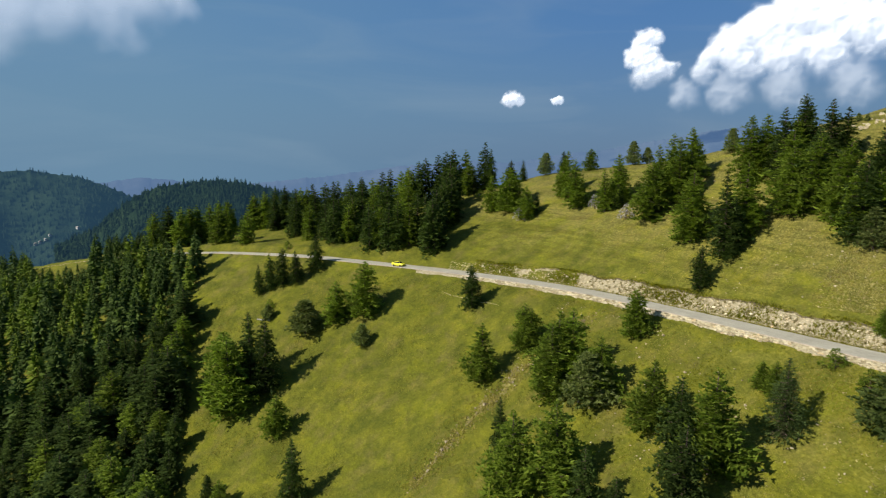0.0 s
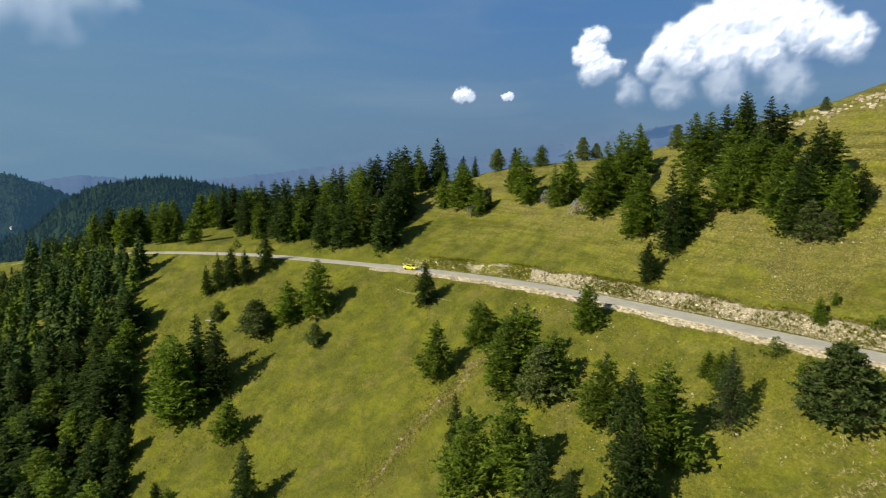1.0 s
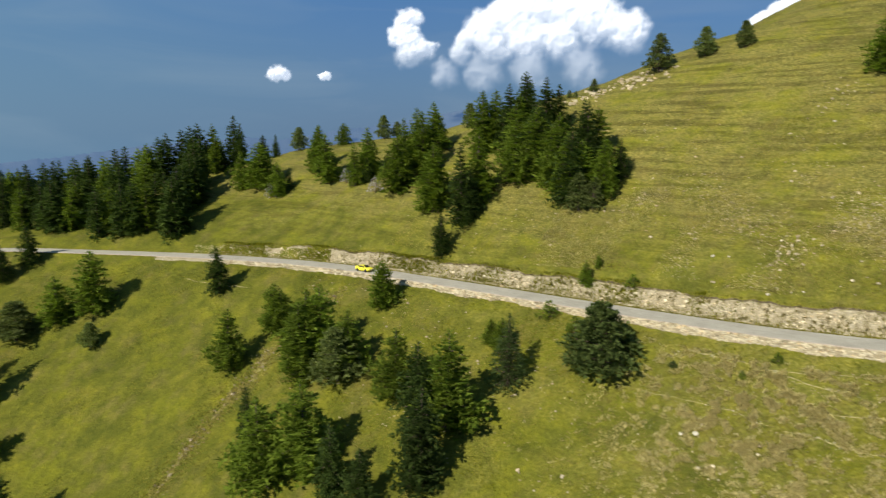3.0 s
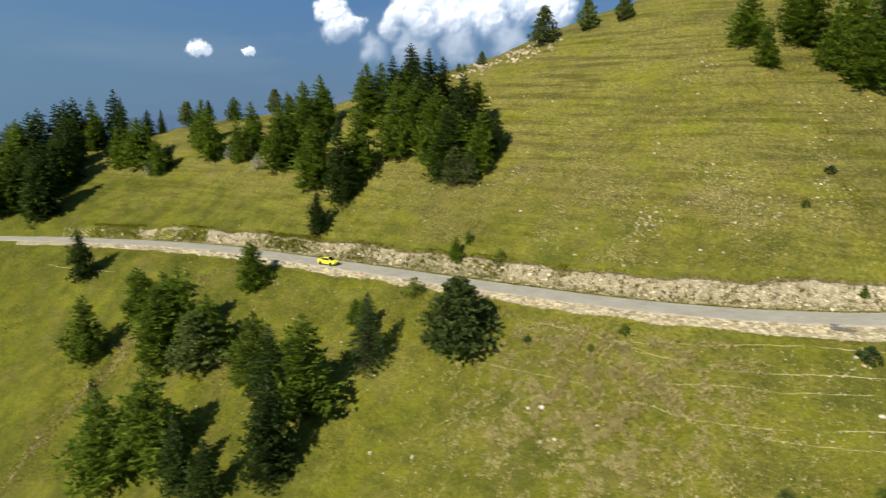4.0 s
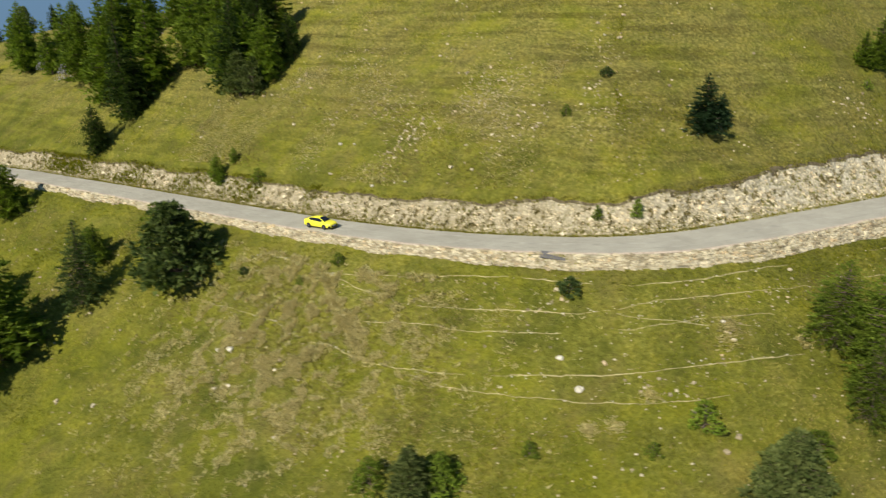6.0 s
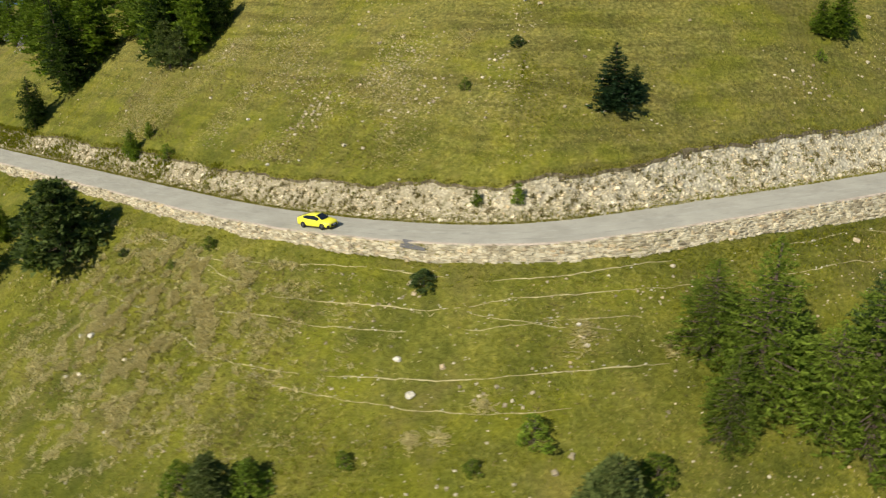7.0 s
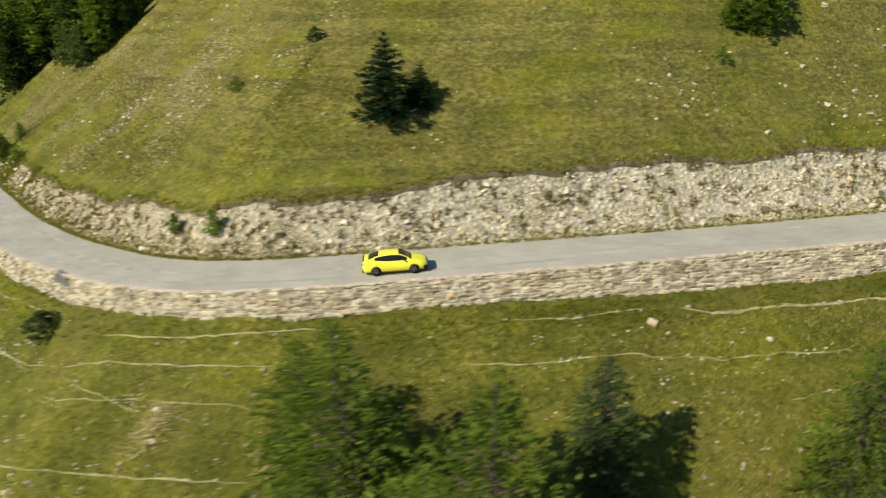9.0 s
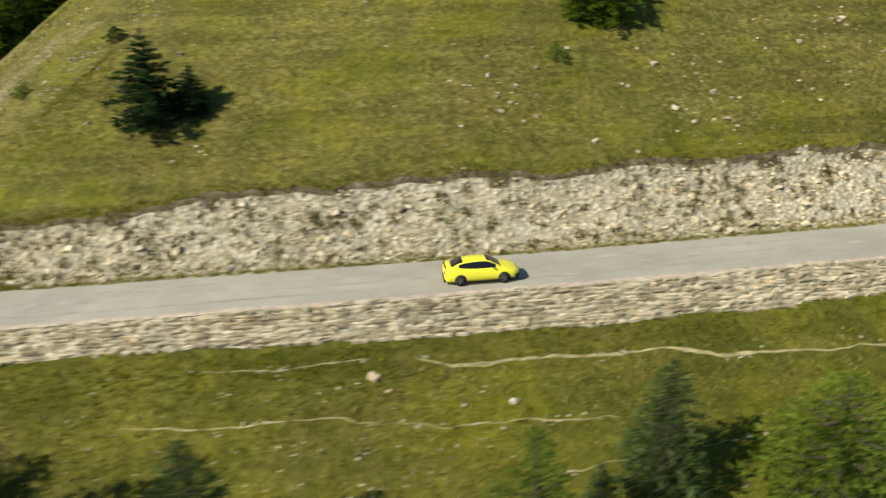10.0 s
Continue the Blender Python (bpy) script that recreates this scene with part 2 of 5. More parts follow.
FRESH = leaf_material("bright_larch_needles", (0.076, 0.116, 0.012), (0.205, 0.265, 0.034))
DUSK = leaf_material("dark_pine_needles", (0.026, 0.042, 0.01), (0.095, 0.122, 0.032))
PINE = leaf_material("pine_needles", (0.065, 0.092, 0.022), (0.18, 0.21, 0.062))
BARK = bark_material("conifer_bark", (0.05, 0.035, 0.025), (0.14, 0.1, 0.075))
DEADWOOD = bark_material("dead_wood", (0.2, 0.19, 0.18), (0.42, 0.4, 0.38))
TRACK = plain("trodden_earth", (0.33, 0.285, 0.14), 0.95, 0, 0.4, 1.5)
SHOULDER = plain("shoulder_gravel", (0.44, 0.36, 0.27), 0.95, 0, 0.3, 2.5)


# ---- mesh helpers ----
def mesh_object(name, verts, faces, material, parent=None, label="", smooth=False):
    me = bpy.data.meshes.new(name)
    me.from_pydata([tuple(v) for v in verts], [], faces)
    me.materials.append(material)
    if smooth:
        me.shade_smooth()
    ob = new(name, me)
    ob.parent = parent
    return tagged(ob, label)


def part(name, bm, material, parent, label="", smooth=False):
    me = bpy.data.meshes.new(name)
    bm.to_mesh(me)
    bm.free()
    me.materials.append(material)
    if smooth:
        me.shade_smooth()
    ob = new(name, me)
    ob.parent = parent
    return tagged(ob, label)


def thing(name, label, category, group="", kind=""):
    return tagged(new(name), label, category, group, kind)


# ---- the mountainside: guide lines along the road, crest above, slope below ----
ROAD_LINE = [(262, 29, 4.0), (203, 30.6, 2.2), (158, 32.95, 1.0), (129, 35, 0.4), (108, 39, -0.6), (96, 49.5, -2.0), (84, 66, -3.4), (70, 90, -4.5),
             (51, 122, -5.4), (33, 152, -6.6), (9, 178, -7.8), (-24, 204, -9.0), (-58, 226, -10.2), (-110, 258, -15.0), (-185, 303, -28.0), (-330, 400, -62)]
MID_LINE = [(264, 60, 32), (205, 62, 30), (164, 60, 25), (135, 62, 20.5), (118, 66, 17.5), (110, 77, 17.5), (102, 91, 16.5), (92, 109, 17),
            (75, 139, 15), (55, 168, 11), (29, 194, 5), (-8, 220, 0), (-50, 242, -6), (-100, 275, -12), (-170, 322, -27), (-310, 425, -60)]
CREST_LINE = [(275, 130, 80), (220, 125, 76), (180, 116, 67), (156, 116, 58), (141, 122, 52), (130, 130, 47), (119, 139, 42), (105, 152, 36),
              (88, 172, 29), (68, 200, 23), (45, 226, 20), (12, 250, 12), (-38, 268, -2), (-88, 300, -9), (-155, 345, -27), (-290, 455, -62)]
BACK_LINE = [(300, 260, 60), (250, 255, 58), (215, 240, 50), (195, 235, 42), (185, 235, 36), (175, 235, 32), (160, 240, 26), (148, 250, 20),
             (130, 270, 14), (105, 290, 8), (75, 310, 4), (35, 330, -4), (-20, 345, -18), (-70, 370, -25), (-130, 420, -40), (-260, 520, -80)]
LOWER_LINE = [(258, -10, -19), (198, -6, -21), (152, -5, -20), (121, 1, -21), (92, 12, -22.5), (68, 27, -25), (52, 45, -26.5), (38, 69, -28),
              (18, 102, -28.5), (1, 132, -30), (-22, 156, -31), (-50, 178, -31), (-80, 198, -32), (-135, 215, -38), (-215, 255, -52), (-360, 340, -85)]
FOOT_LINE = [(250, -130, -95), (190, -130, -97), (135, -125, -98), (85, -110, -99), (30, -85, -99), (-15, -55, -98), (-45, -20, -97), (-65, 20, -96),
             (-90, 60, -96), (-105, 95, -96), (-120, 120, -95), (-140, 140, -94), (-165, 150, -95), (-215, 145, -100), (-290, 165, -108), (-420, 240, -130)]
VALLEY_LINE = [(240, -900, -420), (120, -900, -420), (0, -880, -420), (-120, -840, -420), (-260, -780, -420), (-400, -700, -420), (-500, -600, -420), (-580, -480, -420),
               (-650, -360, -420), (-700, -240, -420), (-750, -120, -420), (-800, 0, -420), (-850, 100, -420), (-900, 180, -420), (-950, 260, -420), (-1000, 340, -420)]


def spline(points, u):
    """Catmull-Rom through points at the fractional indices u."""
    p = np.array(points, float)
    i = np.clip(np.floor(u).astype(int), 0, len(p) - 2)
    f = (u - i)[:, None]
    a, b, c, d = p[np.maximum(i - 1, 0)], p[i], p[i + 1], p[np.minimum(i + 2, len(p) - 1)]
    return 0.5 * (2 * b + (c - a) * f + (2 * a - 5 * b + 4 * c - d) * f ** 2 + (3 * b - a - 3 * c + d) * f ** 3)


_u = np.linspace(0, 15, 6000)
_r = spline(ROAD_LINE, _u)
_s = np.concatenate([[0], np.cumsum(np.linalg.norm(np.diff(_r, axis=0), axis=1))])
ROAD_LENGTH = _s[-1]


def stations(s):
    """Road centre, guide index and uphill normal at arc lengths s."""
    u = np.interp(s, _s, _u)
    r = spline(ROAD_LINE, u)
    t = spline(ROAD_LINE, np.minimum(u + 0.02, 15)) - spline(ROAD_LINE, np.maximum(u - 0.02, 0))
    n = np.stack([t[:, 1], -t[:, 0], 0 * u], 1)
    n /= np.linalg.norm(n, axis=1)[:, None]
    return r, u, n


_ts = np.arange(0, ROAD_LENGTH, 0.2)
_tc, _, _tn = stations(_ts)


def spot(s):
    """Centre and uphill normal of the road at one distance, from a table."""
    i = min(int(s / 0.2), len(_ts) - 1)
    return _tc[i], _tn[i]


HALF = 2.7


def wob(s, k, seed):
    """Smooth unevenness along the road, within about -1 and 1."""
    return np.array([noise.noise((a * k, seed, 0.3)) for a in s]) * 1.6


def bank_shape(s):
    """Width and height of the cut above the road."""
    h = np.interp(s, [0, 100, 125, 150, 165, 190, 230, 262, 300, 340, 400, 520], [5.0, 5.0, 4.8, 3.9, 3.1, 3.2, 3.2, 3.2, 3.0, 2.6, 3.0, 1.5])
    h = h + 0.5 * wob(s, 0.12, 1) + 0.25 * wob(s, 0.6, 2)
    return 0.62 * h + 0.6, h


def wall_shape(s):
    """Height of the rubble batter below the road."""
    return np.interp(s, [0, 110, 150, 190, 240, 300, 400], [1.8, 1.8, 1.5, 1.1, 0.9, 0.8, 0.7]) + 0.2 * wob(s, 0.2, 3)


def across(points, w):
    """Through the guides, with an even slope: chord-length Hermite; w from 0 to the number of spans."""
    p = np.stack(points)                       # guide, station, xyz
    L = np.linalg.norm(np.diff(p, axis=0), axis=2)[..., None] + 1e-6
    d = np.diff(p, axis=0) / L
    tan = np.empty_like(p)
    tan[0], tan[-1] = d[0], d[-1]
    tan[1:-1] = (d[:-1] * L[1:] + d[1:] * L[:-1]) / (L[:-1] + L[1:])
    rows = []
    for x in w:
        i = min(int(x), len(p) - 2)
        f = x - i
        h00, h10, h01, h11 = 2 * f ** 3 - 3 * f ** 2 + 1, f ** 3 - 2 * f ** 2 + f, -2 * f ** 3 + 3 * f ** 2, f ** 3 - f ** 2
        rows.append(h00 * p[i] + h10 * L[i] * tan[i] + h01 * p[i + 1] + h11 * L[i] * tan[i + 1])
    return np.stack(rows)


def rough(a, amount):
    """Hummocks of the meadow on a grid of points."""
    out = a.copy()
    for i in range(a.shape[0]):
        for j in range(a.shape[1]):
            x, y, z = a[i, j]
            h = noise.fractal((x * 0.05, y * 0.05, 7), 1.0, 2.0, 4) * 0.9 + noise.noise((x * 0.5, y * 0.5, 3)) * 0.16
            out[i, j, 2] += h * amount[i]
    return out


def grid_faces(n, m):
    return [(i * m + j, i * m + j + 1, (i + 1) * m + j + 1, (i + 1) * m + j) for i in range(n - 1) for j in range(m - 1)]


S_GRID = np.concatenate([np.arange(0, 60, 3.0), np.arange(60, 300, 0.8), np.arange(300, 420, 1.6), np.arange(420, ROAD_LENGTH, 3.5)])
road_c, road_u, road_n = stations(S_GRID)
bw, bh = bank_shape(S_GRID)
wh = wall_shape(S_GRID)
UP = np.array([0, 0, 1.0])
edge_low = road_c - road_n * (HALF + 0.35)
wall_foot = road_c - road_n * (HALF + 0.35 + 0.75 * wh)[:, None] - UP * wh[:, None]
bank_foot = road_c + road_n * (HALF + 0.6) + UP * 0.02
bank_top = road_c + road_n * (HALF + 0.6 + bw)[:, None] + UP * bh[:, None]
low_w = np.concatenate([np.linspace(0, 1, 46)[:-1], np.linspace(1, 2, 40)[:-1], np.linspace(2, 3, 20)])
low = across([wall_foot, spline(LOWER_LINE, road_u), spline(FOOT_LINE, road_u), spline(VALLEY_LINE, road_u)], low_w)
low = rough(low, np.clip(low_w * 6, 0, 1) * (1 + np.clip(low_w - 1, 0, 2) * 3))
up_w = np.concatenate([np.linspace(0, 1, 40)[:-1], np.linspace(1, 2, 50)[:-1], np.linspace(2, 3, 20)])
high = across([bank_top, spline(MID_LINE, road_u), spline(CREST_LINE, road_u), spline(BACK_LINE, road_u)], up_w)
high = rough(high, np.clip(up_w * 5, 0, 1))
# the cut: ribbed, concave below, with a steep scarp of soil under the turf
BANK_V = (0.12, 0.26, 0.4, 0.54, 0.68, 0.8, 0.88, 0.95)
bank = []
for v in BANK_V:
    rib = np.array([0.34 * noise.noise((a * 0.42, v * 1.1, 5)) + 0.2 * noise.noise((a * 0.85, v * 2.0, 9)) for a in S_GRID]) * math.sin(math.pi * v) ** 0.5
    rise = np.interp(v, [0, 0.5, 0.86, 1.0], [0, 0.44, 0.74, 1.0])
    bank.append(road_c + road_n * (HALF + 0.6 + bw * v - 0.5 * rib)[:, None] + UP * (bh * rise + 0.6 * rib)[:, None])
sheet = np.concatenate([low[::-1], edge_low[None] - UP * 0.02, (road_c - UP * 0.05)[None], bank_foot[None], np.stack(bank), high])
n_low, n_high = len(low), len(high)
ground = mesh_object("ground", sheet.reshape(-1, 3), grid_faces(*sheet.shape[:2]), GRASS, smooth=True)
tagged(ground, "steep dry green and straw-coloured mountain meadow", "ground", "", "structure")
# earth and scree under the cut and the batter
ground.data.materials.append(SCREE)
ground.data.materials.append(SOIL)
cols = len(S_GRID) - 1
CLEFT = 119.4                        # where a piece of the batter has fallen out
for f in ground.data.polygons:
    row, s = f.index // cols - n_low, S_GRID[f.index % cols]
    if -1 <= row <= 2 + len(BANK_V):
        overgrown = row >= 2 and (s > 325 or s > 295 and noise.noise((s * 0.11, row * 0.3, 4)) < 0.2) or row < 2 and s > 345
        scarp = row >= len(BANK_V) + 1.5 + 1.3 * noise.noise((s * 0.3, 2, 6)) or row == -1 and abs(s - CLEFT) < 0.8
        f.material_index = 0 if overgrown else 2 if scarp else 1

from mathutils.bvhtree import BVHTree
_bvh = BVHTree.FromPolygons([tuple(v) for v in sheet.reshape(-1, 3)], grid_faces(*sheet.shape[:2]))


def height(x, y):
    hit = _bvh.ray_cast(Vector((x, y, 400)), Vector((0, 0, -1)))
    return hit[0].z if hit[0] else -60.0


# road slab
def ribbon(name, offsets, material, s, dz):
    c, _, n = stations(s)
    rows = [c + n * np.asarray(o)[..., None] * np.ones((len(s), 1)) + UP * z for o, z in zip(offsets, dz)]
    a = np.stack(rows)
    return mesh_object(name, a.reshape(-1, 3), grid_faces(*a.shape[:2]), material, smooth=False)


s_road = np.arange(1, ROAD_LENGTH - 1, 1.0)
lo_e, hi_e = -HALF + 0.12 * wob(s_road, 0.4, 5), HALF + 0.1 * wob(s_road, 0.5, 6)
road = ribbon("road", [lo_e - 0.15, lo_e, -0.9, 0.9, hi_e, hi_e + 0.1], ROAD, s_road, [-0.04, 0.05, 0.08, 0.08, 0.05, -0.03])
shoulder = ribbon("road_shoulder", [lo_e - 0.42, lo_e - 0.3, lo_e - 0.04], SHOULDER, s_road, [-0.02, 0.035, 0.054])
tagged(shoulder, "reddish gravel shoulder along the asphalt edge", "road", "", "structure")
WEAR = plain("worn_asphalt", (0.335, 0.317, 0.25), 0.85, 0, 0.2, 0.8)
for off, wide, seed in ((-0.1, 0.22, 11), (1.15, 0.16, 12), (-1.5, 0.13, 13)):
    mid = off + 0.25 * wob(s_road, 0.05, seed)
    w = wide * (1 + 0.8 * wob(s_road, 0.11, seed + 5))
    streak = ribbon("road_streak", [mid - w, mid + w], WEAR, s_road, [0.082 if abs(off) < 0.9 else 0.079] * 2)
    tagged(streak, "darker tyre-worn streak along the asphalt", "road", "", "structure")
tagged(road, "narrow worn grey asphalt mountain road", "road", "", "structure")


# ---- conifers ----
def conifer(name, label, leaf, h, spread, seed, levels, per, droop, airy, full=1.35, low_start=0.05, soft=0.0, fine=9, lush=1.0):
    """A trunk with whorls of drooping boughs, each a fan of needle sprays. full: how convex the outline is."""
    rng = random.Random(seed)
    tree = thing(name, label, "tree")
    bm = bmesh.new()
    bmesh.ops.create_cone(bm, cap_ends=True, segments=7, radius1=0.02 * h, radius2=0.003 * h, depth=h * 0.97, matrix=Matrix.Translation((0, 0, h * 0.485 - 0.25)))
    vs, fs = [], []
    up = Vector((0, 0, 1))
    for i in range(levels):
        f = i / (levels - 1)
        z = h * (low_start + (0.95 - low_start) * f ** 0.95)
        env = spread * (1 - f ** full) ** 0.9 * (0.7 + 0.3 * min(1, f * 4 + 0.2)) + 0.018 * h
        k = max(4, round(per * (1 - 0.4 * f)))
        turn = rng.random() * 6.28
        for b in range(k):
            a = turn + 6.283 * b / k + rng.uniform(-0.4, 0.4)
            lobe = 1 + 0.38 * noise.noise((math.cos(a) * 1.3 + seed * 3.7, math.sin(a) * 1.3, f * 5))
            ln = env * rng.uniform(0.68, 1.08) * lobe
            if rng.random() < airy:
                continue
            zz = z + rng.uniform(-1, 1) * h * (0.025 if soft > 0.2 else 0.3 / levels)
            dz = -droop * ln * rng.uniform(0.6, 1.3) * (1 - 0.9 * f) + 0.4 * ln * f
            ca, sa = math.cos(a), math.sin(a)
            root, tip = Vector((0, 0, zz)), Vector((ca * ln, sa * ln, zz + dz))
            out, side = Vector((ca, sa, 0)), Vector((-sa, ca, 0))
            n = min(4 + int(ln * 3), fine)
            for q in range(n):
                g = (q + 0.7) / n
                m = root.lerp(tip, g)
                m.z += 0.1 * ln * math.sin(g * 3.14)
                m += Vector((rng.gauss(0, 1), rng.gauss(0, 1), rng.gauss(0, 1.1))) * (ln * (0.09 if lush < 0.6 else 0.06))
                w = (ln * (0.34 - 0.2 * g) * rng.uniform(0.6, 1.3) + 0.06) * lush
                for sd in (-1, 1):
                    e = m + side * (sd * w) + out * (w * 0.55) + up * (rng.uniform(-0.3, 0.12 + soft) * w)
                    wd = Vector((ca, sa, rng.uniform(-0.5, 0.5))) * (ln / n * 0.5 + 0.02) * lush
                    j = len(vs)
                    vs += [m - wd * 0.7, m + wd * 0.8 + up * 0.05, e]
                    fs.append((j, j + 1, j + 2))
                    vs += [m, e * 0.55 + m * 0.45 - up * (0.16 * w + 0.05) - wd * 0.4, e * 0.7 + m * 0.3 + wd * 0.5]
                    fs.append((j + 3, j + 4, j + 5))
            # tufts at the bough's end break the outline
            for _ in range(7 if lush < 0.6 else 4 if soft else 2):
                d = Vector((ca + rng.gauss(0, 0.5), sa + rng.gauss(0, 0.5), rng.gauss(0.1 + soft, 0.45))).normalized()
                o = root.lerp(tip, rng.uniform(0.7, 1.0))
                t = d.cross(Vector((rng.uniform(-1, 1), rng.uniform(-1, 1), 1))).normalized() * ((0.05 + 0.05 * ln) * min(1, lush * 1.3))
                j = len(vs)
                vs += [o - t, o + t, o + d * ((0.16 + 0.2 * ln) * min(1, lush * 1.6))]
                fs.append((j, j + 1, j + 2))
            if ln > 0.09 * h and b % 3 == 0:
                r = 0.005 * h
                mt = Matrix.LocRotScale(root.lerp(tip, 0.35), (tip - root).to_track_quat("Z", "Y"), None)
                bmesh.ops.create_cone(bm, segments=4, radius1=r, radius2=r * 0.4, depth=ln * 0.7, matrix=mt)
    part("trunk", bm, BARK, tree)
    mesh_object("crown", vs, fs, leaf, tree)
    return tree


def pine(name, label, h, spread, seed, clumps=60, leaf=None, per=46, flat=0.55, low_start=0.25, fat=0.15):
    """An irregular crown of needle tufts on crooked limbs."""
    rng = random.Random(seed)
    tree = thing(name, label, "tree")
    bm = bmesh.new()
    bmesh.ops.create_cone(bm, cap_ends=True, segments=7, radius1=0.028 * h, radius2=0.008 * h, depth=h * 0.9, matrix=Matrix.Translation((0, 0, h * 0.45 - 0.25)))
    vs, fs = [], []
    for i in range(clumps):
        f = low_start + (1 - low_start) * ((i + 0.5) / clumps) ** 0.9
        a = i * 2.4 + rng.uniform(-0.4, 0.4)
        g = (f - low_start) / (1 - low_start)
        env = spread * ((1 - g) ** 0.7 * min(1, 0.7 + g * 2) + 0.05)
        rr = env * rng.uniform(0.45, 1.05)
        c = Vector((math.cos(a) * rr, math.sin(a) * rr, h * f * 0.95 + rng.uniform(-0.04, 0.04) * h))
        root = Vector((0, 0, max(0.1 * h, c.z - rr * 0.35)))
        size = 0.13 * h * rng.uniform(0.6, 1.25) * (1.15 - 0.5 * f)
        mt = Matrix.LocRotScale(root.lerp(c, 0.5), (c - root).to_track_quat("Z", "Y"), None)
        bmesh.ops.create_cone(bm, segments=4, radius1=0.008 * h, radius2=0.002 * h, depth=(c - root).length, matrix=mt)
        for q in range(per):
            d = Vector((rng.gauss(0, 1), rng.gauss(0, 1), rng.gauss(0, 1) * flat + 0.15)).normalized()
            o = c + Vector((d.x, d.y, d.z * flat)) * size * rng.uniform(0.35, 0.95)
            t = d.cross(Vector((rng.uniform(-1, 1), rng.uniform(-1, 1), rng.uniform(-1, 1)))).normalized() * size * fat
            j = len(vs)
            vs += [o - t, o + t, o + d * size * rng.uniform(0.25, 0.5)]
            fs.append((j, j + 1, j + 2))
    part("trunk", bm, BARK, tree)
    mesh_object("crown", vs, fs, leaf or PINE, tree)
    return tree


KINDS = {
    "s": [conifer("spruce_tree", "tall dark green spruce on a grassy slope", SPRUCE, 10, 2.5 + 0.25 * i, 11 + i, 19, 12, 0.4, 0.05, 1.15 + 0.17 * i, 0.05, 0.0, 9, 0.95) for i in range(4)],
    "l": [conifer("larch_tree", "light green feathery larch on a grassy slope", LARCH, 10, 2.35 + 0.25 * i, 31 + i, 25, 10, 0.14, 0.12, 1.25 + 0.2 * i, 0.04, 0.3) for i in range(4)],
    "p": [pine("pine_tree", "bushy grey-green pine on a grassy slope", 8, 2.7 + 0.3 * i, 51 + i, 84, None, 64, 0.5, 0.1) for i in range(3)],
    "b": [pine("bush", "low rounded green bush in the meadow", 2.0, 1.15, 71 + i, 34, LARCH, 50, 0.6, 0.06, 0.26) for i in range(2)],
    "f": [conifer("spruce_tree", "dark slender spruce in a dense wood", SPRUCE, 10, 2.5, 91 + i, 18, 8, 0.4, 0.0, 1.45 + 0.25 * i, 0.03, 0.1, 6, 1.3) for i in range(3)],
    "g": [conifer("larch_tree", "green larch among dark spruces", LARCH, 10, 2.6, 96 + i, 18, 8, 0.18, 0.02, 1.6 + 0.4 * i, 0.03, 0.3, 6, 1.3) for i in range(3)],
    "n": [conifer("larch_tree", "light green feathery larch on the slope below the road", FRESH, 10, 2.5 + 0.25 * i, 131 + i, 42, 14, 0.16, 0.1, 1.5 + 0.3 * i, 0.03, 0.35, 16, 0.34) for i in range(3)],
    "m": [conifer("spruce_tree", "dark green spruce on the slope below the road", YOUNG, 10, 2.6, 141 + i, 25, 20, 0.32, 0.06, 1.2 + 0.25 * i, 0.03, 0.1, 16, 0.42) for i in range(2)],
    "h": [conifer("spruce_tree", "blue-green young spruce with open tiers standing alone", BLUE, 10, 3.5, 161 + i, 14, 22, 0.1, 0.06, 1.05, 0.03, 0.05, 14, 0.85) for i in range(2)],
    "r": [pine("pine_tree", "dense dark rounded pine beside the road", 8, 3.5, 58, 120, DUSK, 64, 0.5, 0.04, 0.17)],
    "v": [pine("shrub", "bright green shrub growing on the rubble cut", 2.0, 0.62, 77, 30, FRESH, 50, 0.7, 0.05, 0.26)],
    "j": [pine("juniper_bush", "low spreading green juniper in the turf", 2.0, 1.3, 75, 44, YOUNG, 80, 0.55, 0.04, 0.32)],
    "d": [pine("dead_bush", "leafless grey bush on the hillside", 4, 1.9, 81, 34, DEADWOOD, 26, 0.8, 0.1)],
}
SIZE = {"h": 10, "j": 2.0, "v": 2.0, "r": 8, "n": 10, "m": 10, "f": 10, "g": 10, "d": 4, "s": 10, "l": 10, "p": 8, "b": 2.0}
_used = set()
_pick = random.Random(5)


def plant(kind, x, y, h, group="", wide=1.0):
    """Sets a tree of height h at (x, y) on the ground."""
    i = _pick.randrange(len(KINDS[kind]))
    src = KINDS[kind][i]
    k = h / SIZE[kind]
    w = k * wide * _pick.uniform(0.9, 1.1) * (1.12 if kind in "ln" else 0.92 if kind == "s" else 1.05)
    m = Matrix.LocRotScale((x, y, height(x, y) - 0.1), Euler((radians(_pick.uniform(-2, 2)), radians(_pick.uniform(-2, 2)), _pick.uniform(0, 6.28))), (w, w, k))
    if (kind, i) in _used:
        ob = copy_thing(src, m @ Matrix.Diagonal((1 / src.scale.x, 1 / src.scale.y, 1 / src.scale.z, 1)))
    else:
        _used.add((kind, i))
        src.matrix_basis = m
        ob = src
    tagged(ob, "", "", group)
    return ob


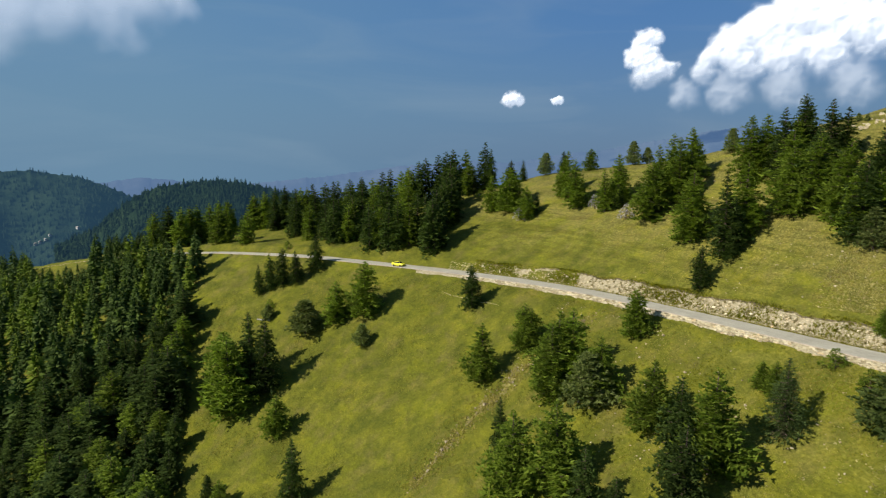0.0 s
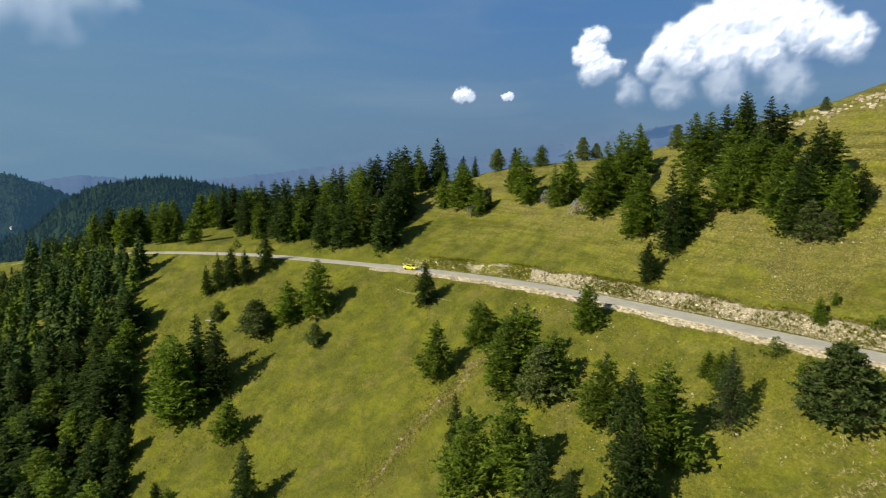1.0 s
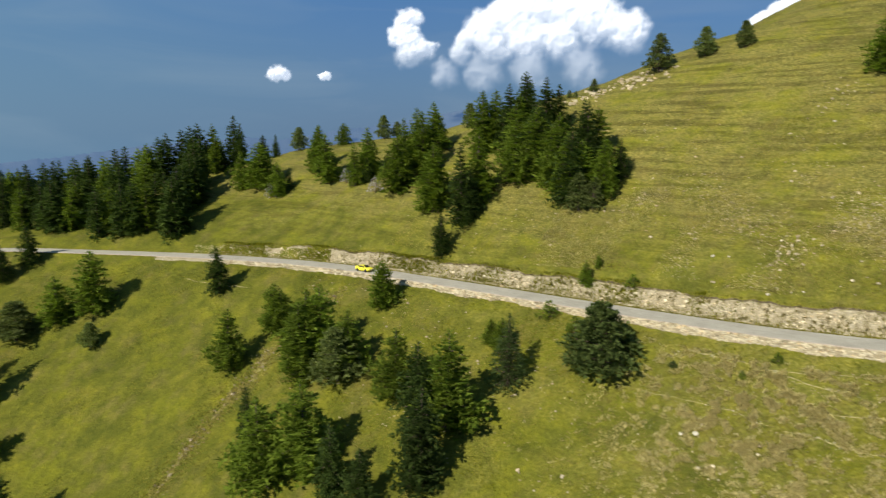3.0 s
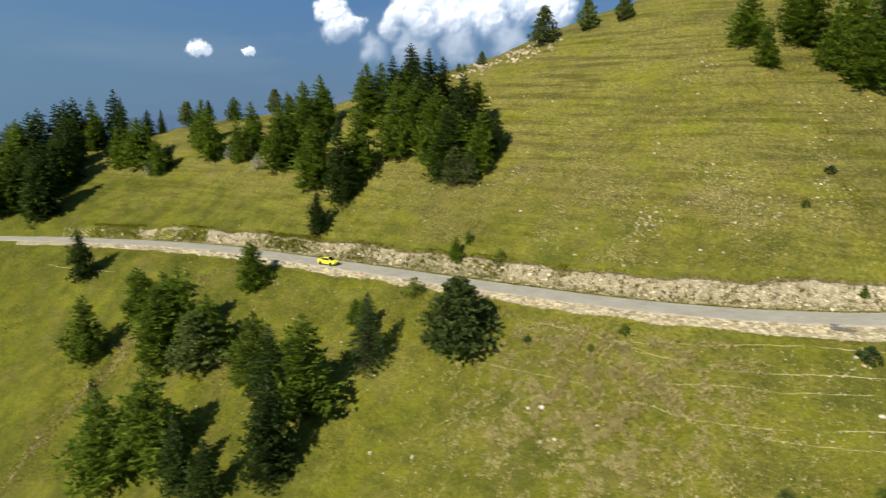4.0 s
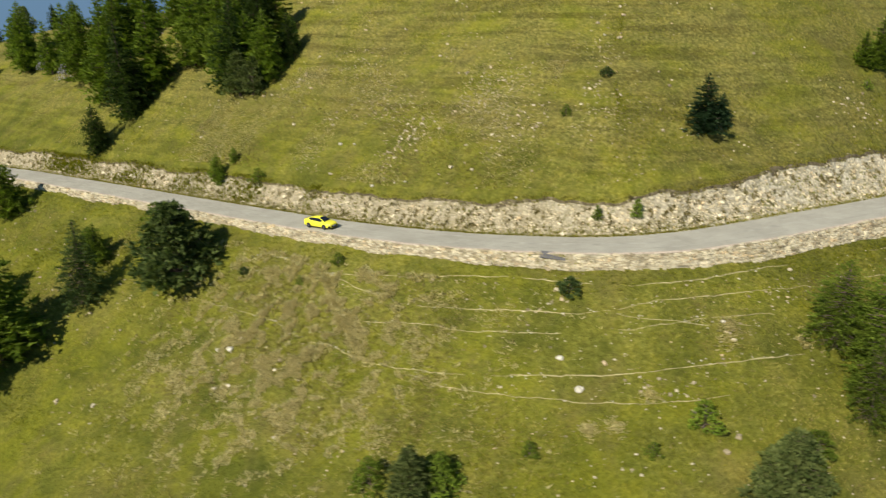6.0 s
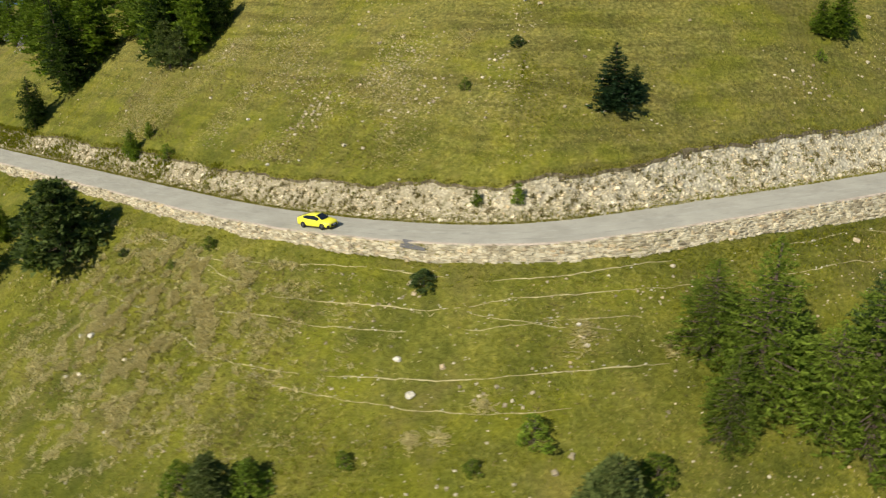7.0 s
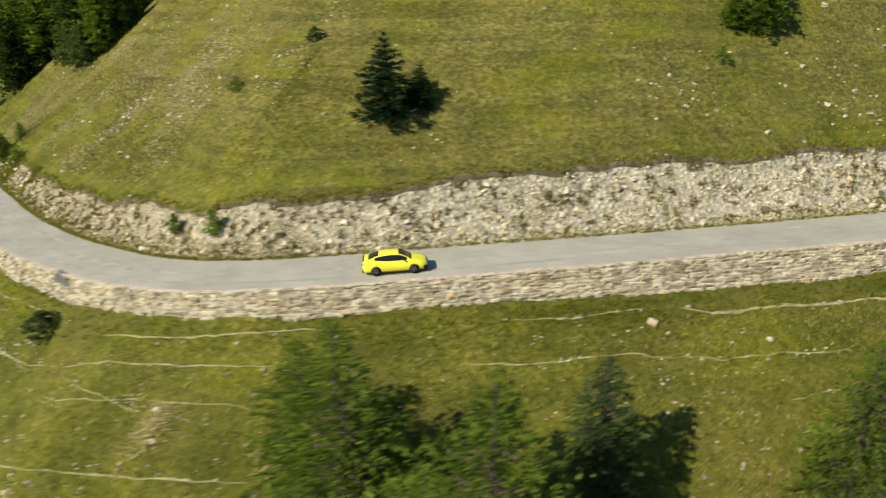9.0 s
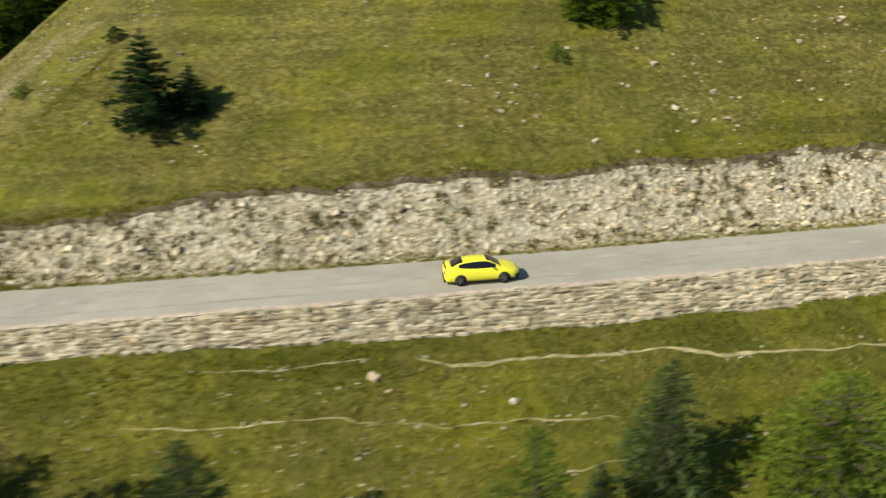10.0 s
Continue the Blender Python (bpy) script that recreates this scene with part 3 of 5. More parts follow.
# ---- trees and bushes: x, y, height ----
MEADOW_SPRUCES = [(7.8, 162, 11.6), (-52.9, 167.8, 20.5), (-47.7, 163.2, 20.8), (-31.5, 125.2, 15.5), (-53.4, 206, 12.4), (-57.4, 206.6, 11.9), (-48.4, 205, 10.4), (-61.3, 206.8, 9.6), (-42.3, 207.7, 11.4), (11.2, 112.2, 10.6), (35.6, 89.5, 15.5), (22.2, 89.8, 11.9), (33.1, 82.2, 11.4), (-54.3, 137.7, 7.1), (33.3, 82.1, 15.5), (25.2, 84.8, 9.5)]
MEADOW_PINES = [(-54.5, 192.1, 4.6), (-40.3, 179.7, 9.4), (-21.9, 166.1, 5.9), (27.3, 111.9, 9.5)]
MEADOW_LARCHES = [(-30.7, 179.3, 11.8), (-22.6, 177.9, 15.6), (-56.4, 161.2, 20.6), (-40.8, 147.3, 10.2), (-58.8, 164, 20.8), (8.7, 135.9, 12.7), (19.9, 137.2, 9.4), (39.2, 123.7, 9.6), (21.5, 118.1, 15.4), (25.5, 119.1, 15.4), (29.7, 112.7, 10.9), (35, 100.2, 12), (39.7, 87.5, 15.6), (52.3, 94.7, 6), (12.1, 100.4, 15.5), (19.2, 97.4, 15.5), (-50.1, 133.2, 7.5), (23.1, 120.5, 15.6), (19, 139, 10.2), (51.6, 97.3, 4.5)]
MEADOW_BUSHES = [(-55.2, 196.8, 3), (61.2, 94.3, 3.2), (62.4, 87.9, 3.1)]
MEADOW_GREY_SPRUCES = [(50.4, 87.9, 11.8)]
CREST_SPRUCES = [(17.6, 245.7, 14.8), (26.3, 245.6, 9.1), (30.3, 242.5, 8.2), (46.7, 246.5, 7.8)]
HILLSIDE_SPRUCES = [(71.1, 98.8, 4.5), (147.6, 74.2, 15.9), (60.8, 134.8, 16), (54.2, 130.3, 8.1), (75.3, 156.2, 15.9), (80.4, 150.4, 15.9), (85.8, 152.1, 15.8), (86.2, 142.4, 16), (77.5, 131.5, 15.8), (78.9, 124.2, 15.9), (85, 122.9, 15.8), (84.6, 121.5, 15.9), (78.4, 117.9, 15.3), (83.5, 112.6, 12), (88, 113.3, 8.8), (79, 133.5, 16)]
BANK_SHRUBS = [(107.9, 44.3, 2.3), (104.5, 46.9, 1.9), (71.2, 98.0, 2.4)]
HILLSIDE_LONE = [(122.6, 48.9, 7.3), (125.6, 49.2, 4.0)]
HILLSIDE_JUNIPERS = [(117.4, 61.6, 1.3), (69.2, 72.2, 1.0), (95.8, 40.4, 1.9)]
HILLSIDE_BUSHES = [(76, 91.3, 2.2), (109.4, 59.7, 1.4), (153.8, 47.8, 1.5), (13.7, 235.5, 3.2), (57.2, 185.4, 3.1)]
SLOPE_BUSHES = [(78.8, 62.9, 1.5), (74.3, 64.4, 1.1), (77.5, 33.8, 3.1), (98.3, 24.5, 3), (85, 31.4, 1.6), (93.4, 25.4, 1.3), (72.6, 38.4, 3.1), (77.6, 34.5, 3.2), (105.4, 18.6, 2.5)]
CREST_PINES = [(117.7, 140.6, 9.1), (125.2, 132.6, 6.9), (129.3, 124, 5.9), (83.1, 184.1, 6.7), (63.7, 214, 7.5), (38.7, 241.5, 8.1), (68.6, 214.5, 5.3), (106.3, 152.5, 3.4), (103.2, 156.5, 1.8), (103.3, 159.9, 2.1)]
HILLSIDE_LARCHES = [(128.9, 83.9, 8.9), (138.3, 77.4, 12.4), (140.1, 83.7, 12.4), (140.7, 72.2, 13.1), (148.1, 79.9, 14.4), (131.7, 91, 11.6), (140.2, 87.7, 11.6), (159.3, 50.2, 7.3), (156.6, 50.7, 5.1), (16.7, 217.2, 12.2), (22, 211.9, 14.4), (26.5, 202.2, 10.5), (39.5, 205.1, 14.4), (40.8, 194.8, 14.4), (46.7, 182.1, 12.2), (50.5, 183, 14.3), (54.2, 165.4, 13.3), (59.2, 173.7, 14.5), (63.6, 176.9, 14.3), (68.6, 174.7, 14.4), (62, 166.4, 14.4), (58.2, 146.9, 14.3), (66.1, 137.7, 14.3), (78.7, 156.4, 14.5), (78, 141.6, 14.5), (79, 119.6, 13.4), (74.4, 135.6, 14.4)]
SLOPE_PINES = [(75, 34.5, 5.5), (100.3, 18.1, 5.9)]
HILLSIDE_DEAD = [(24.4, 202.8, 4.2), (45.2, 188, 4.2), (49.9, 171.4, 4.5)]
HILLSIDE_PINES = [(78.8, 114.3, 7.3), (80.6, 112, 6.3)]
CREST_LARCHES = [(52.5, 227.2, 7.6)]
GROVE_SPRUCES = [(-44.6, 235.7, 13.6), (-55.1, 291.4, 16), (-38.2, 229.3, 13.6), (-46.9, 281.8, 16), (-27.6, 211.2, 13.6), (-32, 245.5, 15.9), (-23.1, 227.5, 13.6), (-27, 266.7, 16), (-17.6, 206.4, 13.6), (-23, 270.1, 16), (-9.3, 209.4, 13.6), (-11.5, 256.3, 16), (-5.7, 196.1, 14.7), (-3.4, 199.5, 13.6), (-3.5, 202.9, 16), (-6.8, 208.1, 13.6), (-8.5, 256.1, 16), (0.1, 220.6, 13.6), (0, 252.6, 16), (3.2, 235.8, 13.6), (3.4, 252.4, 16), (15.1, 248.6, 15.8), (-54.6, 263.4, 13.6), (-59.6, 287.7, 16), (-72.1, 285.9, 13.6), (-72.1, 285.9, 16), (-75.1, 277.4, 13.6), (-79.3, 293.5, 16), (-60.7, 253.7, 13.6), (-62.6, 262.1, 15.8)]
GROVE_SPRUCES_MORE = [(-40.6, 228.5, 13.6), (-49.1, 277.2, 16), (-19.7, 209, 13.6), (-21.4, 227.3, 16), (-122.6, 279.2, 13.6), (-122.6, 279.2, 16), (-34.7, 233.3, 13.6), (-40.2, 271.1, 16), (-1.8, 215.5, 13.6), (-2.3, 259.2, 16), (1.1, 217.8, 13.6), (1.1, 229.6, 16), (-33.4, 256, 13.6), (-35.2, 269.9, 16)]
GROVE_LARCHES = [(-34.2, 229.8, 12.3), (-40.9, 275.9, 14.5), (-27.4, 234.1, 12.3), (-31, 265.2, 14.5), (-15.4, 214.9, 12.3), (-19.2, 267.4, 14.5), (-12, 206.4, 12.3), (-14.9, 256, 14.5), (8.1, 245.1, 12.3), (8.4, 253, 14.5), (-64.5, 280.6, 12.3), (-64.5, 280.6, 14.5), (-82.6, 290.8, 12.3), (-82.6, 290.8, 14.5), (-88.7, 291.7, 12.3), (-88.7, 291.7, 14.5), (-52.2, 240.8, 12.3), (-60.7, 280.7, 14.5), (-35.3, 226.6, 12.3), (-43.1, 276.9, 14.5), (-22.9, 212.5, 12.3), (-26.8, 248.6, 14.3), (-78.8, 245.5, 11.2), (-93.1, 257.4, 12.3), (-106.7, 295.2, 14.5), (-89.8, 257.8, 12.3), (-106.1, 305.3, 14.5), (-107.5, 286.4, 14.3), (-109.1, 277.2, 12.3), (-109.1, 277.2, 14.5)]
GROVE_LARCHES_MORE = [(-112.2, 275.5, 12.3), (-112.2, 275.5, 14.5), (-112.8, 267.9, 12.3), (-112.8, 267.9, 14.5), (-134.2, 290.5, 12.3), (-134.2, 290.5, 14.5), (-13.7, 228.2, 12.3), (-15.8, 262.6, 14.5)]
GROVE_BUSHES = [(-57.6, 231.5, 2.7), (-65.7, 264.9, 2.9)]

STANDS = ((MEADOW_SPRUCES, "s", "meadow trees"),
          (MEADOW_PINES, "p", "meadow trees"),
          (MEADOW_LARCHES, "l", "meadow trees"),
          (MEADOW_BUSHES, "b", "meadow bushes"),
          (MEADOW_GREY_SPRUCES, "m", "meadow trees"),
          (CREST_SPRUCES, "s", "crest trees"),
          (HILLSIDE_SPRUCES, "s", "hillside trees"),
          (HILLSIDE_BUSHES, "b", "hillside bushes"),
          (SLOPE_BUSHES, "b", "slope bushes"),
          (CREST_PINES, "p", "crest trees"),
          (HILLSIDE_LARCHES, "l", "hillside trees"),
          (SLOPE_PINES, "p", "slope trees"),
          (HILLSIDE_DEAD, "d", "hillside bushes"),
          (HILLSIDE_PINES, "p", "hillside trees"),
          (CREST_LARCHES, "l", "crest trees"),
          (GROVE_SPRUCES, "s", "grove trees"),
          (GROVE_SPRUCES_MORE, "s", "grove trees"),
          (GROVE_LARCHES, "l", "grove trees"),
          (GROVE_LARCHES_MORE, "l", "grove trees"),
          (GROVE_BUSHES, "b", "grove bushes"))
for places, sort, group in STANDS:
    for x, y, h in places:
        kind = sort
        grove = "grove" in group
        stand = group == "hillside trees" and x < 100
        if stand and kind == "s" and int(x * 10) % 2:
            kind = "l"
        if grove and kind in "sl":
            x, y = x + 1.8 * (height(x + 1, y) - height(x - 1, y)), y + 1.8 * (height(x, y + 1) - height(x, y - 1))
        plant({"s": "f", "l": "g"}.get(kind, kind) if grove else kind, x, y, h * (1.2 if grove or stand and x < 68 and y < 170 else 1.06), group, 1.0 if grove else 0.98 if stand else 1.3 if kind == "p" and group == "meadow trees" else 1.0)
for x, y, h in HILLSIDE_LONE:
    plant("h", x, y, h, "hillside trees", 1.12)
plant("r", 61.8, 79.9, 10.6, "meadow trees", 1.12)
for x, y, h in BANK_SHRUBS:
    plant("v", x, y, h, "hillside bushes", 1.0)
for x, y, h in HILLSIDE_JUNIPERS:
    plant("j", x, y, h, "hillside bushes", 1.25)

# younger trees that close the stands, a little uphill of the first ones
_fill = random.Random(44)
for places, kind, group in STANDS:
    if kind in "sl" and ("grove" in group or "hillside" in group):
        for x, y, h in places:
            if x > 100 or "grove" in group and _fill.random() < 0.5:
                continue
            up = Vector((height(x + 1, y) - height(x - 1, y), height(x, y + 1) - height(x, y - 1)))
            up = up.normalized() if up.length > 0.01 else Vector((0, 1))
            a = _fill.uniform(1.5, 4.0)
            b = _fill.choice((-1, 1)) * _fill.uniform(1.0, 3.0)
            plant("g" if _fill.random() < 0.6 else "f", x + up.x * a - up.y * b, y + up.y * a + up.x * b, h * _fill.uniform(0.6, 0.85), group, 1.0)

# trees below the road, x, y and the height of the top above the datum
for kind, x, y, top in (("l", 116, 20, 4.4), ("l", 114.5, 24, 1.6), ("l", 122, 14, 4.4), ("s", 129.5, 18.9, 1.4), ("s", 149.8, 19.7, 2.1), ("l", 142.6, 15.7, 2.2),
                        ("l", 119.5, 16.5, -1.5), ("l", 124.5, 11.5, -3), ("l", 112, 18.5, -3.0), ("s", 126, 17, -0.8), ("l", 157, 18, 1.6), ("p", 137.5, 12.5, -5.0),
                        ("p", 100.5, 17.5, -8.5), ("l", 118, 23, -2.4), ("s", 163.5, 20, 1.6), ("s", 146.5, 18.5, -2.0), ("l", 121.5, 20.5, -3.5)):
    plant({"l": "n", "s": "m"}.get(kind, kind), x, y, top - height(x, y), "slope trees", 1.1 if kind != "s" else 1.0)

# the wood on the spur
inside = [(-93, 240), (-84, 205), (-80, 185), (-68, 157), (-64, 118), (-140, 118), (-262, 225), (-335, 372), (-232, 338), (-152, 283), (-112, 252)]


def within(x, y, ring):
    odd = False
    for (ax, ay), (bx, by) in zip(ring, ring[1:] + ring[:1]):
        if (ay > y) != (by > y) and x < ax + (y - ay) / (by - ay) * (bx - ax):
            odd = not odd
    return odd


_wood = random.Random(21)
_stems, _cells = [], {}


def clear(x, y, gap):
    """Whether no stem stands within the gap; if so the place is taken."""
    i, j = int(x // 6), int(y // 6)
    near = [p for a in (-1, 0, 1) for b in (-1, 0, 1) for p in _cells.get((i + a, j + b), ())]
    if any((x - a) ** 2 + (y - b) ** 2 < gap * gap for a, b in near):
        return False
    _cells.setdefault((i, j), []).append((x, y))
    return True


for _ in range(22000):
    x, y = _wood.uniform(-335, -60), _wood.uniform(118, 372)
    gap = 5.0 if x > -170 else 5.4
    if noise.noise((x * 0.045, y * 0.045, 3)) < -0.3 and _wood.random() < 0.75:
        continue
    if within(x, y, inside) and np.min(np.hypot(_tc[:, 0] - x, _tc[:, 1] - y)) > 7 and clear(x, y, gap):
        _stems.append((x, y))
_stems.sort(key=lambda p: p[0] ** 2 + p[1] ** 2)


def stem_height(x, y):
    """Young growth where the road shows again beyond the spur."""
    h = _wood.triangular(7, 20, 12.5)
    if -33.5 < math.degrees(math.atan2(x, y)) < -29.6 and math.hypot(x, y) < 380:
        h = min(h, max(2.5, 23 - 0.148 * math.hypot(x, y) - height(x, y)))
    return h


for x, y in _stems[:130]:
    plant("f" if _wood.random() < 0.7 else "g", x, y, stem_height(x, y), "wood on the spur", _wood.uniform(1.05, 1.5))


for kind, models in KINDS.items():
    for i, model in enumerate(models):
        if (kind, i) not in _used:
            for piece in model.children:
                bpy.data.objects.remove(piece)
            bpy.data.objects.remove(model)


def far_stand(name, places, seed, label, leaf, tiers=18):
    """Trees past counting, joined: whorls of coarse boughs round each stem."""
    r = random.Random(seed)
    v, f = [], []
    for x, y, h in places:
        z0 = height(x, y)
        wide = h * r.uniform(0.23, 0.33)
        ph = r.random() * 6
        for i in range(tiers):
            g = i / (tiers - 1)
            env = wide * (1 - g ** 1.15) ** 0.9 + 0.015 * h
            for b in range((12 if g < 0.7 else 7) if tiers > 12 else 8):
                a = ph + i * 0.9 + b * 0.7 + r.uniform(-0.35, 0.35)
                ln = env * r.uniform(0.55, 1.15)
                z = z0 + h * (0.05 + 0.92 * g) + r.uniform(-0.03, 0.03) * h
                ca, sa = math.cos(a), math.sin(a)
                w = ln * r.uniform(0.12, 0.26) + 0.07
                tip = (x + ca * ln, y + sa * ln, z - r.uniform(0.15, 0.55) * ln * (1 - g) + 0.3 * ln * g)
                mx, my = x + ca * ln * 0.6, y + sa * ln * 0.6
                k = len(v)
                v += [(x + ca * 0.1 * ln, y + sa * 0.1 * ln, z + 0.03 * h), (mx - sa * w, my + ca * w, z - r.uniform(0.05, 0.3) * ln), tip, (mx + sa * w, my - ca * w, z - r.uniform(0.05, 0.3) * ln)]
                f += [(k, k + 1, k + 2), (k, k + 2, k + 3)]
    return tagged(mesh_object(name, v, f, leaf), label, "wood", "", "stuff")


_back = [(x, y, stem_height(x, y)) for x, y in _stems[130:900]]
far_stand("spruce_wood", [p for i, p in enumerate(_back) if i % 4], 31, "dense dark spruce wood on the spur", SPRUCE)
far_stand("larch_wood", [p for i, p in enumerate(_back) if not i % 4], 32, "larches mixed into the spruce wood", LARCH)
far_stand("distant_wood", [(x, y, stem_height(x, y)) for x, y in _stems[900:2000]], 34, "dense dark conifer wood far down the spur", SPRUCE, 10)
_beyond = []
for _ in range(90):
    a = _wood.random()
    _beyond.append((-40 - 150 * a + _wood.uniform(-15, 15), 285 + 70 * a + _wood.uniform(-12, 25), _wood.uniform(9, 15)))
far_stand("grove_wood", _beyond, 33, "mixed wood behind the roadside grove", SPRUCE)


# ---- stones ----
def stone_mesh(seed, flat=0.7):
    """Corners of one broken block, about 1 across."""
    r = random.Random(seed)
    v = [Vector((sx * r.uniform(0.32, 0.55), sy * r.uniform(0.3, 0.55), sz * flat * r.uniform(0.3, 0.55))) for sx in (-1, 1) for sy in (-1, 1) for sz in (-1, 1)]
    v += [Vector((r.uniform(-0.2, 0.2), r.uniform(-0.2, 0.2), flat * r.uniform(0.5, 0.66)))]
    f = [(0, 1, 3, 2), (4, 6, 7, 5), (0, 4, 5, 1), (2, 3, 7, 6), (0, 2, 6, 4), (1, 5, 8), (5, 7, 8), (7, 3, 8), (3, 1, 8)]
    return v, f


BLOCKS = [stone_mesh(i) for i in range(12)]


class Pile:
    """Many stones joined into one mesh."""

    def __init__(self):
        self.v, self.f = [], []

    def add(self, p, size, rot, r, squash=1.0, length=1.25):
        bv, bf = BLOCKS[r.randrange(len(BLOCKS))]
        k = len(self.v)
        self.v += [Vector(p) + rot @ Vector((q.x * size * length, q.y * size, q.z * size * squash)) for q in bv]
        self.f += [tuple(i + k for i in q) for q in bf]

    def done(self, name, material, label, category, parent=None):
        ob = mesh_object(name, self.v, self.f, material, parent)
        return tagged(ob, label, category if parent is None else "", "", "stuff")


# dry-laid batter below the road
_st = random.Random(8)
wall = thing("retaining_wall", "dry-laid pale stone batter holding up the road edge", "wall", "", "structure")
rest, single = Pile(), []
_ws = np.arange(40, 340, 1.0)
_wt = wall_shape(_ws)
block_data = []
for i in range(10):
    me = bpy.data.meshes.new("stone")
    bv, bf = BLOCKS[i]
    me.from_pydata([tuple(q) for q in bv], [], bf)
    block_data.append(me)
for course in range(13):
    s = 45.0 + 0.2 * course
    while s < 330:
        far = 1.0 if s < 230 else 1.45
        ln = _st.triangular(0.18, 1.0, 0.34) * far
        c, n = spot(s)
        tall = float(np.interp(s, _ws, _wt))
        hgt = 0.175 * far
        down = course * hgt + 0.16 * noise.noise((s * 0.22, course * 0.35, 3)) + _st.uniform(-0.03, 0.03)
        s += ln * 0.9
        if down > tall - 0.04 or 165.2 < s < 168.0 and down < 0.5 or abs(s - CLEFT) < 0.4 and 0.1 < down < 1.1:
            continue
        c, n = Vector(c), Vector(n)
        along = Vector((-n.y, n.x, 0))
        hgt *= _st.uniform(0.85, 1.55)
        deep = _st.uniform(0.28, 0.46) * far
        p = c - n * (HALF + 0.3 + 0.75 * (down + hgt / 2) + _st.uniform(-0.14, 0.06)) + Vector((0, 0, -down - hgt / 2 + 0.02))
        rot = Euler((_st.uniform(-0.12, 0.12), _st.uniform(-0.1, 0.1), math.atan2(along.y, along.x) + _st.uniform(-0.28, 0.28))).to_matrix()
        if 106 < s < 131 and len(single) < 300:
            single.append((p, ln, deep, rot, hgt))
        else:
            rest.add(p, deep, rot, _st, hgt / deep / 0.75, ln * 1.1 / deep)
rest.done("stones", WALLSTONE, "", "", wall)
for p, ln, deep, rot, hgt in single:
    me = block_data[_st.randrange(10)]
    if not me.materials:
        me.materials.append(WALLSTONE)
    ob = new("stone", me)
    ob.parent = wall
    ob.matrix_basis = Matrix.LocRotScale(p, rot.to_quaternion(), (ln * 1.1, deep, hgt / 0.75))

# loose rubble of the cut above the road
scree, blocks = Pile(), []
cut = thing("rubble_bank", "cut bank of loose pale limestone above the road", "bank", "", "structure")
_bw, _bh = bank_shape(np.arange(0, 420, 1.0))
for _ in range(22000):
    s = 40 + 300 * _st.random() ** 1.25
    c, n = spot(s)
    w = _bw[int(s)]
    v = _st.random() ** 1.1 * 0.93
    x, y = c[0] + n[0] * (HALF + 0.65 + w * v), c[1] + n[1] * (HALF + 0.65 + w * v)
    if s > 215 and _st.random() < 0.5:
        continue
    # bare ribs and earthy gaps between them
    thin = noise.noise((x * 0.7, y * 0.7, 3)) + 0.6 * noise.noise((s * 0.16, v * 0.8, 30)) - (0.3 if s > 155 else 0.0)
    if thin < _st.uniform(-0.75, -0.1):
        continue
    big = _st.random()
    size = 0.06 + 0.09 * big if big < 0.8 else _st.uniform(0.14, 0.24) if big < 0.975 else _st.uniform(0.25, 0.5)
    turn = Euler((_st.uniform(-0.7, 0.7), _st.uniform(-0.7, 0.7), _st.uniform(0, 6.28))).to_matrix()
    if size > 0.17 and 95 < s < 165 and len(blocks) < 300:
        blocks.append(((x, y, height(x, y) + 0.1 * size), size, turn))
        continue
    scree.add((x, y, height(x, y) + 0.1 * size), size * (1.0 if s < 220 else 1.15), turn, _st)
scree.done("rubble", STONE, "", "", cut)
rubble_data = []
for i in range(10):
    me = bpy.data.meshes.new("rock")
    me.from_pydata([tuple(q) for q in BLOCKS[i][0]], [], BLOCKS[i][1])
    me.materials.append(STONE)
    rubble_data.append(me)
for p, size, turn in blocks:
    ob = new("rock", rubble_data[_st.randrange(10)])
    ob.parent = cut
    ob.matrix_basis = Matrix.LocRotScale(Vector(p), turn.to_quaternion(), (size * 1.25, size, size))

# scattered stones in the meadow
field = Pile()
for _ in range(3800):
    s = _st.uniform(60, 290)
    c, n = spot(s)
    d = _st.uniform(7, 45) if _st.random() < 0.5 else -_st.uniform(5.5, 32)
    p = Vector(c) + Vector(n) * d
    lump = noise.noise((p.x * 0.06, p.y * 0.06, 4))
    if lump < _st.uniform(-0.25, 0.45):
        continue
    size = _st.uniform(0.07, 0.24) if _st.random() < 0.94 else _st.uniform(0.28, 0.5)
    field.add((p.x, p.y, height(p.x, p.y) + size * 0.15), size, Euler((_st.uniform(-0.4, 0.4), _st.uniform(-0.4, 0.4), _st.uniform(0, 6))).to_matrix(), _st)
for _ in range(12000):
    s = _st.gauss(190, 18)
    c, n = spot(s)
    p = Vector(c) + Vector(n) * _st.uniform(8, 30)
    if noise.noise((p.x * 0.12, p.y * 0.12, 8)) < _st.uniform(-0.05, 0.55):
        continue
    size = 0.05 + 0.14 * _st.random() ** 2.2
    field.add((p.x, p.y, height(p.x, p.y) + size * 0.1), size, Euler((_st.uniform(-0.4, 0.4), _st.uniform(-0.4, 0.4), _st.uniform(0, 6))).to_matrix(), _st)
